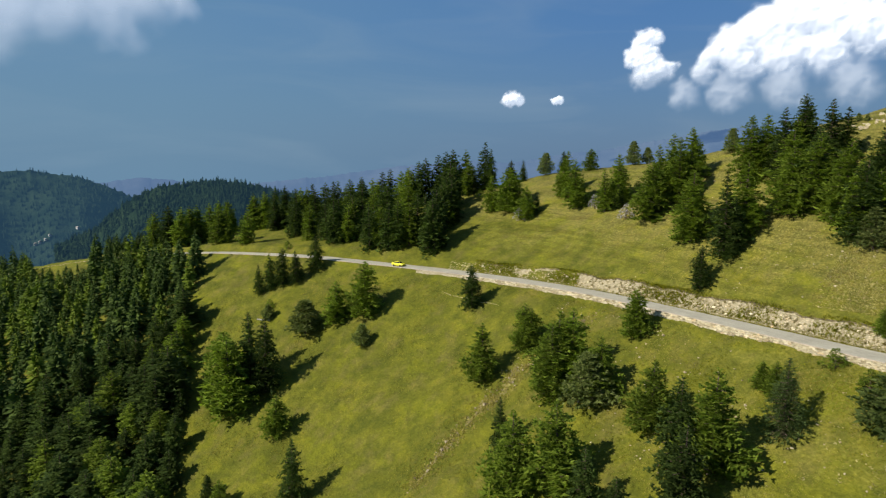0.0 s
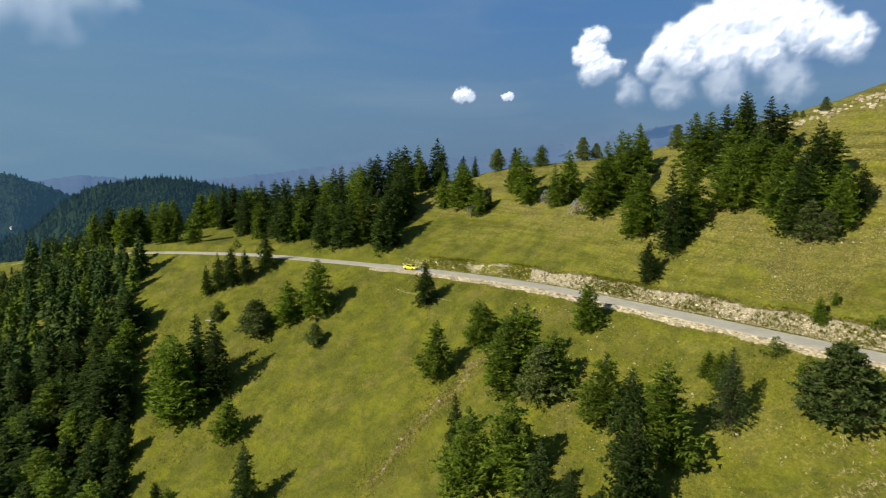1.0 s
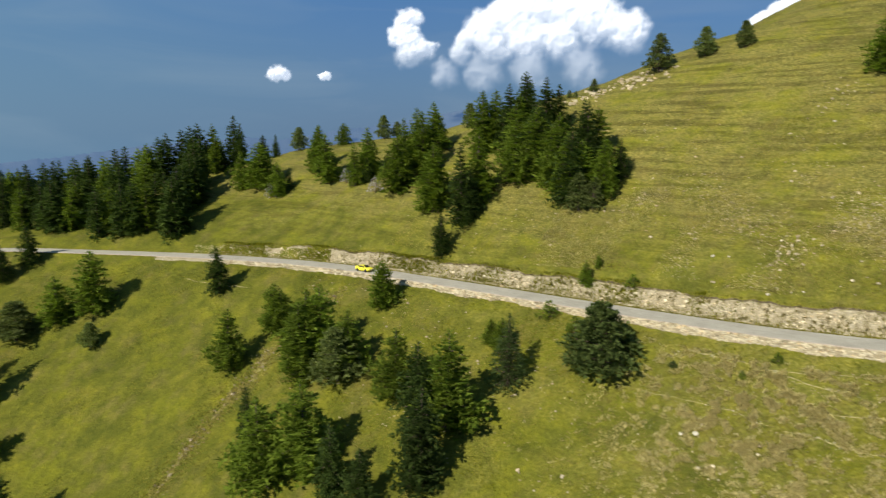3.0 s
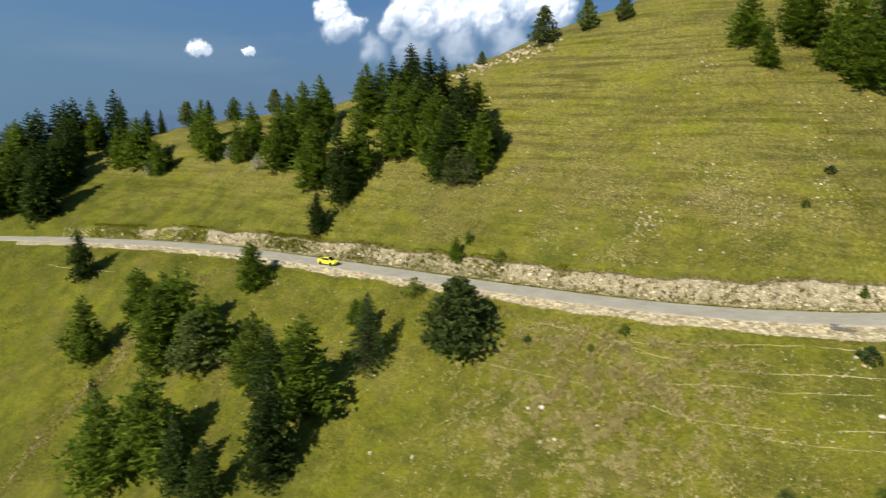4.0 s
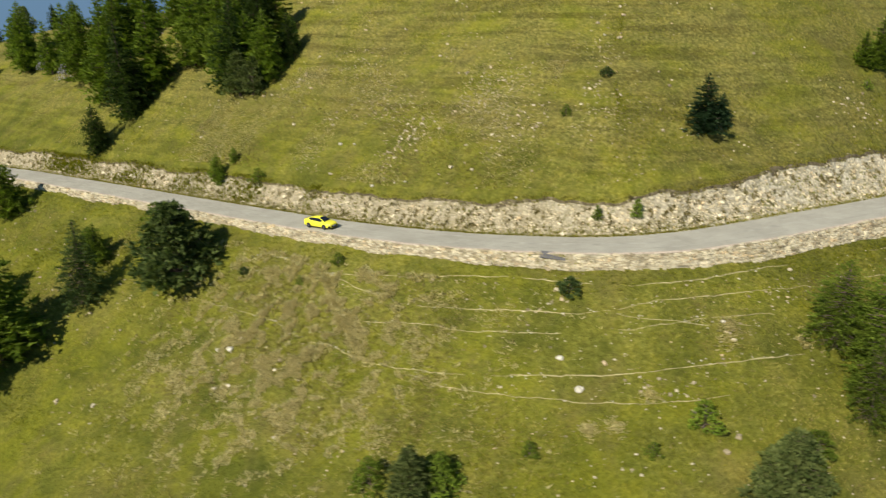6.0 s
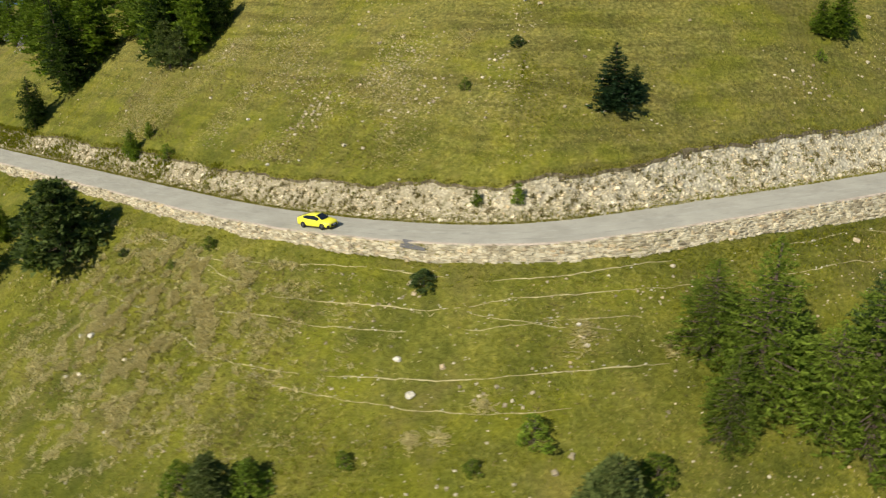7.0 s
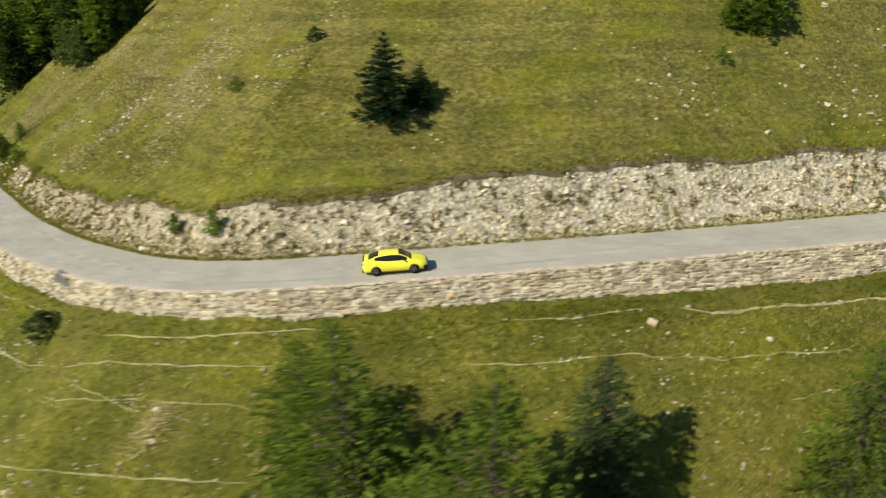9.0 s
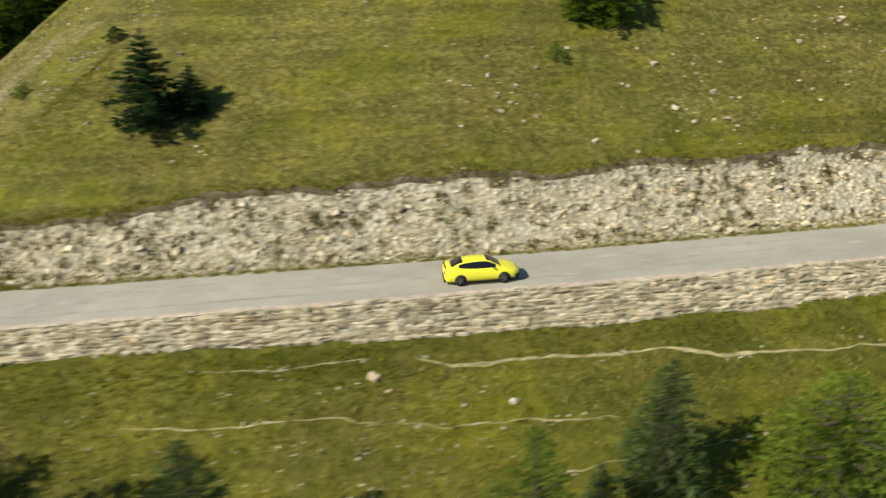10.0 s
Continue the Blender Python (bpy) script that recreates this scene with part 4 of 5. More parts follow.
# outcrops in the turf
for ox, oy, wide, count in ((93.9, 77.4, 1.6, 60), (96.6, 76.4, 2.0, 70), (89.5, 91.5, 1.2, 26), (104, 64.1, 2.2, 60), (106, 62, 2.0, 40), (86.6, 106.5, 2.5, 50), (105.2, 74.3, 3.0, 60), (113.6, 60.3, 1.1, 30), (150.1, 45, 2.4, 40),
                            (164.2, 44.6, 3.0, 60), (177.9, 47.3, 1.6, 30), (122.5, 93.5, 2.6, 60), (95.3, 41.2, 1.3, 34), (92.5, 41.5, 1.0, 14), (65, 57.5, 2.2, 30), (99, 27.5, 1.2, 24), (105.8, 28.0, 0.8, 14)):
    for _ in range(count):
        x, y = ox + _st.gauss(0, wide), oy + _st.gauss(0, wide * 0.7)
        size = 0.08 + 0.34 * _st.random() ** 3
        field.add((x, y, height(x, y) + size * 0.12), size, Euler((_st.uniform(-0.5, 0.5), _st.uniform(-0.5, 0.5), _st.uniform(0, 6))).to_matrix(), _st)
# flecks of stone in the meadow under the road
for _ in range(1500):
    c, n = spot(_st.uniform(118, 205))
    p = Vector(c) - Vector(n) * _st.uniform(6, 26)
    size = _st.uniform(0.05, 0.14)
    field.add((p.x, p.y, height(p.x, p.y) + size * 0.3), size, Euler((_st.uniform(-0.4, 0.4), _st.uniform(-0.4, 0.4), _st.uniform(0, 6))).to_matrix(), _st)
for _ in range(110):
    f = _st.random()
    x, y = 103 + 14 * f + _st.gauss(0, 3), 155 - 17 * f + _st.gauss(0, 3)
    size = _st.uniform(0.3, 1.1)
    field.add((x, y, height(x, y)), size, Euler((_st.uniform(-0.4, 0.4), _st.uniform(-0.4, 0.4), _st.uniform(0, 6))).to_matrix(), _st)
field.done("meadow_stones", stone_material("weathered_stone", (1.14, 1.03, 0.77)), "small pale stones strewn over the meadow", "stones")

# single boulders
for x, y, size in ((91.4, 35.9, 0.75), (91.3, 32.8, 0.9), (65.2, 62.5, 0.9), (64, 63.8, 0.6), (87.3, 85, 0.7), (88.7, 82.9, 0.45), (87.6, 73.4, 0.6), (91.1, 70.2, 0.4), (90, 71.3, 0.3),
                   (144.4, 25.3, 0.5), (118, 89.5, 0.7), (121.9, 67.7, 0.45), (99.2, 55.5, 0.4), (105.5, 29.5, 0.5)):
    bm = bmesh.new()
    for q in bmesh.ops.create_icosphere(bm, subdivisions=2, radius=0.45 * size)["verts"]:
        d = q.co.normalized()
        q.co *= 1 + 0.45 * noise.noise(d * 1.7 + Vector((x, y, 0)))
        q.co.z *= 0.7
    ob = part("boulder", bm, BOULDER, None)
    ob.location = (x, y, height(x, y) + 0.12 * size)
    tagged(ob, "pale angular limestone boulder half sunk in grass", "rock", "boulders")


# ---- trodden lines, gully ----
def draped(name, places, half, material, label, category, lift=0.05):
    v, f = [], []
    for i, (x, y) in enumerate(places):
        ax, ay = places[max(i - 1, 0)]
        bx, by = places[min(i + 1, len(places) - 1)]
        d = Vector((bx - ax, by - ay)).normalized()
        w = half * (0.8 + 0.5 * noise.noise((x * 0.5, y * 0.5, 1)) + 0.5 * noise.noise((x * 1.7, y * 1.7, 4))) * min(1.0, max(0.0, 1.6 * noise.noise((x * 0.13, y * 0.13, half * 50)) + 0.75)) * min(1.0, 0.1 + 0.12 * i, 0.1 + 0.12 * (len(places) - i))
        for sd in (-1, 0, 1):
            px, py = x - d.y * w * sd, y + d.x * w * sd
            v.append((px, py, height(px, py) + (lift if sd == 0 else -0.06)))
        if i and w > 0.15 * half:
            k = 3 * i
            f += [(k - 3, k - 2, k + 1, k), (k - 2, k - 1, k + 2, k + 1)]
    ob = mesh_object(name, v, f, material)
    return tagged(ob, label, category, "", "structure")




def cattle_track(half, seed, *way):
    """A trodden line through (distance along the road, metres below its centre)."""
    way = sorted(way)
    line = []
    for s in np.arange(way[0][0], way[-1][0], 0.35):
        c, n = spot(s)
        d = float(np.interp(s, [a for a, _ in way], [b for _, b in way])) + 0.16 * noise.noise((s * 0.5, seed, 0)) + 0.1 * noise.noise((s * 1.6, seed, 5))
        line.append((c[0] - n[0] * d, c[1] - n[1] * d))
    draped("cattle_track", line, 0.85 * half, TRACK, "narrow pale cattle track trodden along the slope", "path")
    track_lines.append(line)


track_lines = []
cattle_track(0.13, 1, (170.8, 5.1), (163.4, 5.3), (161.2, 5.6), (155.8, 5.5), (148.2, 5.0), (142.4, 5.1), (135.2, 5.3), (129.2, 5.6), (124.4, 5.3))
cattle_track(0.3, 2, (122.4, 5.5), (120.2, 6.2), (114, 6.2), (108, 6.3), (105.6, 6.8), (97.6, 7.1), (80, 7.0))
cattle_track(0.14, 3, (208, 9.6), (205, 7.8), (203.2, 6.4), (196.4, 6.6), (191, 7.7), (185.6, 8.8), (181.4, 9.5), (178.6, 9.4), (175.4, 8.8), (170.2, 8.4), (165, 8.2), (161, 7.8), (159, 7.2), (152.6, 7.1), (144, 7.3))
cattle_track(0.1, 4, (193.6, 7.6), (187.6, 6.9), (181.8, 6.4), (175.6, 5.4), (170.8, 5.1))
cattle_track(0.1, 5, (188.2, 11.6), (184, 12.0), (178.4, 11.2), (173.6, 11.0), (168, 10.6), (163.8, 9.9), (160.2, 9.4), (156.4, 9.2), (148, 9.4))
cattle_track(0.1, 6, (161.2, 7.8), (158.8, 8.6), (156, 9.4), (151, 10.4))
cattle_track(0.13, 7, (189.4, 15.0), (186.8, 14.9), (183.2, 15.6), (178.6, 15.8), (175, 15.4), (168, 14.5), (162.4, 13.5), (157.4, 12.8), (152.4, 12.9), (143, 13.0))
cattle_track(0.08, 8, (177.2, 16.0), (173.8, 16.4), (171, 16.3), (165.2, 16.0), (160.2, 15.4), (154.4, 15.2))
cattle_track(0.1, 9, (137.4, 7.7), (131, 8.1), (126.2, 8.2), (121.2, 9.1), (112, 9.6))
cattle_track(0.09, 10, (210.6, 13.8), (203.2, 13.5), (194.6, 13.8), (192, 14.6), (189.4, 15.2))
cattle_track(0.07, 11, (118, 12.0), (104, 11.0), (92, 11.4), (78, 10.6))
kicked = Pile()
for line in track_lines:
    for x, y in line:
        for _ in range(2):
            if noise.noise((x * 0.4, y * 0.4, 12)) > _st.uniform(0.0, 0.9):
                px, py = x + _st.gauss(0, 0.2), y + _st.gauss(0, 0.2)
                size = _st.uniform(0.05, 0.15)
                kicked.add((px, py, height(px, py) + 0.04), size, Euler((_st.uniform(-0.4, 0.4), _st.uniform(-0.4, 0.4), _st.uniform(0, 6))).to_matrix(), _st)
kicked.done("track_stones", BOULDER, "small pale stones lying along the cattle tracks", "stones")


draped("cattle_track", [(-0.5 + 17.3 * f, 173.9 - 18.2 * f + 0.8 * noise.noise((f * 9, 3, 0))) for f in np.linspace(0, 1, 40)], 0.16, TRACK, "pale cattle track across the far meadow", "path")
log = thing("fallen_log", "grey barkless log lying in the meadow", "log")
bm = bmesh.new()
bmesh.ops.create_cone(bm, cap_ends=True, segments=9, radius1=0.2, radius2=0.11, depth=5.6)
for q in bm.verts:
    q.co.x += 0.12 * math.sin(q.co.z)
a, b = Vector((-58.7, 194.1, height(-58.7, 194.1) + 0.15)), Vector((-53.7, 191.1, height(-53.7, 191.1) + 0.15))
bmesh.ops.transform(bm, matrix=Matrix.LocRotScale((a + b) / 2, (b - a).to_track_quat("Z", "Y"), None), verts=bm.verts[:])
part("stem", bm, DEADWOOD, log)

def gully_material():
    k = Mat("washed_earth", 0.95)
    p = k.pos()
    c = k.ramp(k.noise(p, 0.55, 7, 0.75), (0.36, (0.09, 0.075, 0.035)), (0.48, (0.2, 0.17, 0.06)), (0.56, (0.16, 0.15, 0.02)), (0.66, (0.36, 0.3, 0.16)))
    k.colour(c)
    k.bump(k.noise(p, 1.5, 6), 1.0, 0.4)
    return k.m


GULLY = gully_material()
gully = [(32.6, 136.6), (27, 135.2), (21.5, 133.6), (16.5, 132), (12, 129.5), (7.5, 126.5), (3.5, 123), (0, 120.5), (-5, 115.5)]
gl = [tuple(spline([(a, b, 0) for a, b in gully], np.array([u]))[0][:2]) for u in np.linspace(0, 8, 60)]
gl = [(x + 2.6 * noise.noise((i * 0.12, 2, 0)), y + 2.6 * noise.noise((i * 0.12, 8, 0))) for i, (x, y) in enumerate(gl)]
draped("gully_bed", gl, 1.8, GULLY, "brown stony washed-out gully running down the meadow", "gully", 0.04)
WASHED = stone_material("washed_stone", (0.75, 0.66, 0.47))
wash = Pile()
for _ in range(260):
    x, y = gl[_st.randrange(len(gl))]
    x, y = x + _st.gauss(0, 1.2), y + _st.gauss(0, 1.2)
    size = _st.uniform(0.1, 0.32) * (1 if _st.random() < 0.93 else 2.2)
    wash.add((x, y, height(x, y) + 0.05), size, Euler((_st.uniform(-0.5, 0.5), _st.uniform(-0.5, 0.5), _st.uniform(0, 6))).to_matrix(), _st)
wash.done("gully_stones", WASHED, "tumbled brownish stones in the gully", "stones")
# concrete drain at the bend
c, _, n = stations(np.array([166.6]))
drain = thing("drain_apron", "grey concrete run-off apron at the road edge", "drain")
bm = bmesh.new()
q = Matrix.LocRotScale(Vector(c[0]) - Vector(n[0]) * (HALF + 0.42) + Vector((0, 0, -0.24)), Euler((0, 0, math.atan2(-n[0][0], n[0][1]))), None) @ pose(0, 0, 0, 33, 0, 0)
bmesh.ops.create_cube(bm, size=1.0, matrix=q @ Matrix.Diagonal((2.8, 0.95, 0.16, 1)))
bmesh.ops.bevel(bm, geom=bm.edges[:], offset=0.04, segments=1, affect="EDGES")
part("slab", bm, plain("drain_concrete", (0.11, 0.105, 0.1), 0.85), drain)

# ---- tufts ----
def tufts(name, count, place, size, material, label, seed, blades=5, lie=0.0):
    r = random.Random(seed)
    v, f = [], []
    for _ in range(count):
        x, y = place(r)
        z = height(x, y)
        k = size * r.uniform(0.6, 1.5)
        for b in range(blades):
            a = r.uniform(0, 6.28)
            o = Vector((x + r.gauss(0, 0.25 * k), y + r.gauss(0, 0.25 * k), z - 0.03))
            lean = Vector((math.cos(a), math.sin(a), 0)) * k * r.uniform(0.2 + 0.5 * lie, 0.7 + 0.7 * lie)
            sd = Vector((-math.sin(a), math.cos(a), 0)) * k * 0.13
            j = len(v)
            v += [o - sd, o + sd, o + lean + Vector((0, 0, k * r.uniform(0.5, 1.0) * (1 - 0.6 * lie)))]
            f.append((j, j + 1, j + 2))
    ob = mesh_object(name, v, f, material)
    return tagged(ob, label, "grass", "", "stuff")


def blade_material(name, a, b):
    k = Mat(name, 0.85)
    k.b.inputs["Specular IOR Level"].default_value = 0.1
    c = k.ramp(k.island(), (0.1, a), (0.9, b))
    k.colour(c)
    # light shines through the blades
    glow = k.node("ShaderNodeBsdfTranslucent", Color=c)
    both = k.t.nodes.new("ShaderNodeMixShader")
    both.inputs[0].default_value = 0.45
    k.t.links.new(k.b.outputs[0], both.inputs[1])
    k.t.links.new(glow.outputs[0], both.inputs[2])
    k.t.links.new(both.outputs[0], k.t.nodes["Material Output"].inputs["Surface"])
    return k.m


def on_slope(lo, hi, s0, s1, patch=None):
    def place(r):
        while True:
            s = r.uniform(s0, s1)
            c, n = spot(s)
            d = r.uniform(lo, hi)
            x, y = c[0] + n[0] * d, c[1] + n[1] * d
            if patch is None or noise.noise((x * 0.09, y * 0.09, patch)) > r.uniform(-0.1, 0.5):
                return x, y
    return place


def under_bend(r):
    while True:
        s, d = r.gauss(192, 9), -abs(r.gauss(14, 7))
        c, n = spot(s)
        x, y = c[0] + n[0] * d, c[1] + n[1] * d
        if d < -5.8 and noise.noise((x * 0.45, y * 0.45, 15)) + 0.7 * noise.noise((x * 1.1, y * 1.1, 2)) > r.uniform(0.05, 0.25):
            return x, y


STRAW = blade_material("straw_blades", (0.24, 0.205, 0.035), (0.5, 0.43, 0.14))
GREENB = blade_material("green_blades", (0.11, 0.125, 0.006), (0.26, 0.255, 0.016))
OLIVE = blade_material("olive_blades", (0.15, 0.15, 0.016), (0.33, 0.3, 0.055))
PALE = blade_material("bleached_blades", (0.45, 0.395, 0.15), (0.68, 0.6, 0.29))
tufts("dry_grass", 24000, on_slope(-34, -6, 62, 260, 2), 0.22, STRAW, "dry straw-coloured tufts in the meadow below the road", 3, 3)
tufts("green_grass", 24000, on_slope(-32, -4.8, 62, 260, 6), 0.25, GREENB, "green grass tufts in the meadow below the road", 4, 3)
tufts("pale_grass", 20000, under_bend, 0.4, PALE, "pale bleached grass on the steep slope under the bend", 9, 4, 0.6)
tufts("hill_grass", 24000, on_slope(8, 50, 62, 280, 9), 0.2, STRAW, "dry tufts on the hillside above the road", 5, 3)
tufts("hill_green", 22000, on_slope(8, 50, 62, 280, 21), 0.22, GREENB, "green tufts on the hillside above the road", 10, 3)
tufts("meadow_grass", 16000, on_slope(-75, -5, 255, 420, 33), 0.34, OLIVE, "uneven grass on the far meadow", 15, 3)


BROWN = blade_material("withered_blades", (0.13, 0.11, 0.035), (0.29, 0.24, 0.09))
tufts("hill_pale_grass", 13000, on_slope(7.5, 26, 172, 240, 51), 0.27, PALE, "bleached tufts among the stones of the hillside", 24, 4, 0.6)
tufts("hill_weeds", 3200, on_slope(7.5, 20, 174, 240, 57), 0.27, BROWN, "withered brown weeds on the hillside", 25, 4, 0.3)
tufts("bend_weeds", 4000, on_slope(-24, -6, 174, 212, 63), 0.3, BROWN, "withered brown weeds on the slope under the bend", 28, 3, 0.2)
tufts("meadow_weeds", 3500, on_slope(-28, -6, 120, 215, 61), 0.27, BROWN, "withered brown weeds in the meadow below the road", 26, 3, 0.3)


def in_clump(r):
    x, y, w = r.choice(((105, 28.3, 0.8), (105.6, 29.2, 0.6), (96.2, 28.9, 0.6), (92.3, 28.8, 0.6), (90.2, 29.9, 0.5), (112, 25.5, 0.6)))
    return x + r.gauss(0, w * 0.6), y + r.gauss(0, w * 0.6)


tufts("tall_pale_grass", 420, in_clump, 0.45, PALE, "clumps of tall bleached grass in the meadow", 18, 4, 1.0)


def by_gully(r):
    x, y = gl[r.randrange(len(gl))]
    return x + r.gauss(0, 1.5), y + r.gauss(0, 1.5)


tufts("gully_grass", 1500, by_gully, 0.45, STRAW, "long bleached grass hanging over the gully", 17)
tufts("bend_verge", 6000, on_slope(2.9, 4.2, 148, 260), 0.24, OLIVE, "rough olive grass along the foot of the cut at the bend", 27, 4, 0.4)
tufts("verge_grass", 9000, on_slope(2.75, 3.75, 45, 330), 0.24, OLIVE, "rough grass verge between asphalt and rubble", 6)
tufts("wall_tufts", 2600, on_slope(-4.5, -3.1, 45, 330, 44), 0.2, OLIVE, "tufts rooted between the stones of the batter", 23)
tufts("wall_grass", 5500, on_slope(-6.2, -4.1, 45, 330), 0.26, GREENB, "grass at the foot of the stone batter", 7, 5, 0.6)
tufts("far_bank_weeds", 4200, on_slope(3.6, 6.4, 205, 340, 12), 0.4, GREENB, "grass growing through the far rubble", 14)


def on_bank(r):
    """Weeds in small round cushions on the cut."""
    i = r.randrange(900)
    q = random.Random(i)
    s = q.uniform(50, 300)
    c, n = spot(s)
    d = HALF + 0.9 + (_bw[int(s)] - 0.3) * q.random()
    return c[0] + n[0] * d + r.gauss(0, 0.12), c[1] + n[1] * d + r.gauss(0, 0.12)


tufts("bank_cushions", 11000, on_bank, 0.26, BROWN, "small brownish cushions of weeds on the rubble", 19, 4)
tufts("bank_weeds", 1100, on_slope(3.8, 6.0, 45, 330, 12), 0.3, GREENB, "weeds growing in the rubble cut", 8)


def on_lip(r):
    s = r.uniform(45, 330)
    c, n = spot(s)
    d = HALF + 0.6 + _bw[int(s)] + r.uniform(-0.25, 0.5)
    return c[0] + n[0] * d, c[1] + n[1] * d


tufts("turf_lip", 4000, on_lip, 0.26, OLIVE, "ragged turf overhanging the top of the cut", 12)


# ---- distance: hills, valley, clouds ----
def hill_material(name, dark, light, air, haze_glow, scale):
    """Forested hillside with the blue haze of distance painted in as a glow."""
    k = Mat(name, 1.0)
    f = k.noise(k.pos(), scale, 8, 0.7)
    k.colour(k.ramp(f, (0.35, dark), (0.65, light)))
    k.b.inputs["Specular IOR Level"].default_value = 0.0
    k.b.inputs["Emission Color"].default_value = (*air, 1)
    k.b.inputs["Emission Strength"].default_value = haze_glow
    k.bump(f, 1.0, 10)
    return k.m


def ridge(name, label, profile, dist, depth, drop, material, seed, jag, fine=260):
    """A hill whose crest follows (azimuth, elevation) pairs, at that distance."""
    az = np.linspace(profile[0][0], profile[-1][0], fine)
    el = np.interp(az, [a for a, _ in profile], [e for _, e in profile])
    v, rows = [], 14
    for j in range(rows):
        f = j / (rows - 1)
        for a, e in zip(az, el):
            d = dist - depth * f
            top = 25 + dist * math.tan(radians(e))
            spur = noise.fractal((a * 0.16, f * 1.1, seed), 1.2, 2.0, 3)
            z = top - drop * f ** 1.2 + spur * drop * 0.16 * math.sin(min(1, f * 1.4) * 3.14) + (noise.fractal((a * 9, seed, f), 1.0, 2.0, 3) * jag if j < 2 else 0)
            d += spur * depth * 0.2 * f
            v.append((math.sin(radians(a)) * d, math.cos(radians(a)) * d, z))
    ob = mesh_object(name, v, grid_faces(rows, fine), material, smooth=True)
    return tagged(ob, label, "hill", "", "structure"), v


def far_woods(name, verts, count, size, material, seed, label):
    """Fir tops on a far slope, each a small cone."""
    r = random.Random(seed)
    v, f = [], []
    cols = 260
    for _ in range(count):
        j, i = r.uniform(0, 11), r.uniform(0, cols - 2)
        a, b = Vector(verts[int(j) * cols + int(i)]), Vector(verts[(int(j) + 1) * cols + int(i) + 1])
        p = a.lerp(b, r.random())
        h, w = size * r.uniform(0.6, 1.3), size * r.uniform(0.3, 0.46)
        k = len(v)
        v += [p + Vector((w * math.cos(q * 1.2566), w * math.sin(q * 1.2566), -0.2 * h)) for q in range(5)] + [p + Vector((0, 0, h))]
        f += [(k + q, k + (q + 1) % 5, k + 5) for q in range(5)]
    return tagged(mesh_object(name, v, f, material), label, "wood", "", "stuff")


# blue glow in the hill and fir materials imitates the haze between
HAZE_TINT = (0.045, 0.115, 0.2)
NEARHILL = hill_material("near_forest_hill", (0.012, 0.025, 0.012), (0.03, 0.05, 0.02), HAZE_TINT, 0.15, 0.05)
MIDHILL = hill_material("mid_forest_hill", (0.01, 0.02, 0.012), (0.025, 0.04, 0.02), HAZE_TINT, 0.3, 0.02)
FARHILL = hill_material("far_hill_haze_glow", (0.03, 0.04, 0.045), (0.05, 0.06, 0.06), (0.065, 0.125, 0.25), 0.8, 0.004)
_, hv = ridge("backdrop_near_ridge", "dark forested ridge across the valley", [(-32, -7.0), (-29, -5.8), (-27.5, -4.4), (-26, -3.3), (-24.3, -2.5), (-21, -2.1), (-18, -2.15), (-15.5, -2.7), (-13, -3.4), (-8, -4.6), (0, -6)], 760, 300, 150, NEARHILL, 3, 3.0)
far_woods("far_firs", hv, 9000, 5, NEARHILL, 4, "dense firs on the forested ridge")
_, hv = ridge("backdrop_valley_side", "forested mountain beyond the valley, blue from a painted haze glow", [(-60, -2.5), (-48, -1.6), (-40, -1.4), (-35, -1.25), (-33, -1.2), (-30, -1.7), (-27, -2.9), (-25, -4.0), (-22, -5.5), (-16, -8)], 1500, 700, 420, MIDHILL, 9, 5.0)
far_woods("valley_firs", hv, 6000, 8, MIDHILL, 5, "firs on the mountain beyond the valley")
_slope = BVHTree.FromPolygons([tuple(q) for q in hv], grid_faces(14, 260))
# white walls toned down to grey, with the distance haze in their colour
PLASTER, TILES = plain("hazed_plaster", (0.42, 0.42, 0.41), 0.9), plain("grey_roof", (0.25, 0.23, 0.22), 0.9)
for az, d, wide in ((-32.5, 1262, 10), (-32.2, 1268, 7), (-32.9, 1262, 8), (-30.3, 1280, 8), (-33.2, 1264, 6)):
    x, y = math.sin(radians(az)) * d, math.cos(radians(az)) * d
    spot_z = _slope.ray_cast(Vector((x, y, 500)), Vector((0, 0, -1)))[0]
    if spot_z is None:
        continue
    house = thing("house", "small white farmhouse far down in the valley", "house", "valley houses")
    house.matrix_basis = pose(x, y, spot_z.z + 2.2, 0, 0, az * 7) @ Matrix.Diagonal((0.62, 0.62, 0.62, 1))
    bm = bmesh.new()
    bmesh.ops.create_cube(bm, size=1.0, matrix=pose(0, 0, 0) @ Matrix.Diagonal((wide, 6, 6, 1)))
    part("wall", bm, PLASTER, house)
    bm = bmesh.new()
    rv = [bm.verts.new(q) for q in ((-wide / 2 - 1, -4, 2.8), (wide / 2 + 1, -4, 2.8), (wide / 2 + 1, 4, 2.8), (-wide / 2 - 1, 4, 2.8), (-wide / 2 - 1, 0, 5.2), (wide / 2 + 1, 0, 5.2))]
    for q in ((0, 1, 5, 4), (2, 3, 4, 5), (1, 2, 5), (3, 0, 4), (3, 2, 1, 0)):
        bm.faces.new([rv[i] for i in q])
    part("roof", bm, TILES, house)
ridge("backdrop_blue_ridge", "distant ridge with blue haze painted on as a glow", [(-34, -2.6), (-28, -2.1), (-25.6, -1.75), (-23, -2.0), (-20, -2.6), (-10, -1.6), (-4, -0.7), (0, -0.4), (3, -0.1), (6, -0.3), (9, -0.2), (14, -0.9), (22, -1)], 3400, 900, 500, FARHILL, 14, 8)
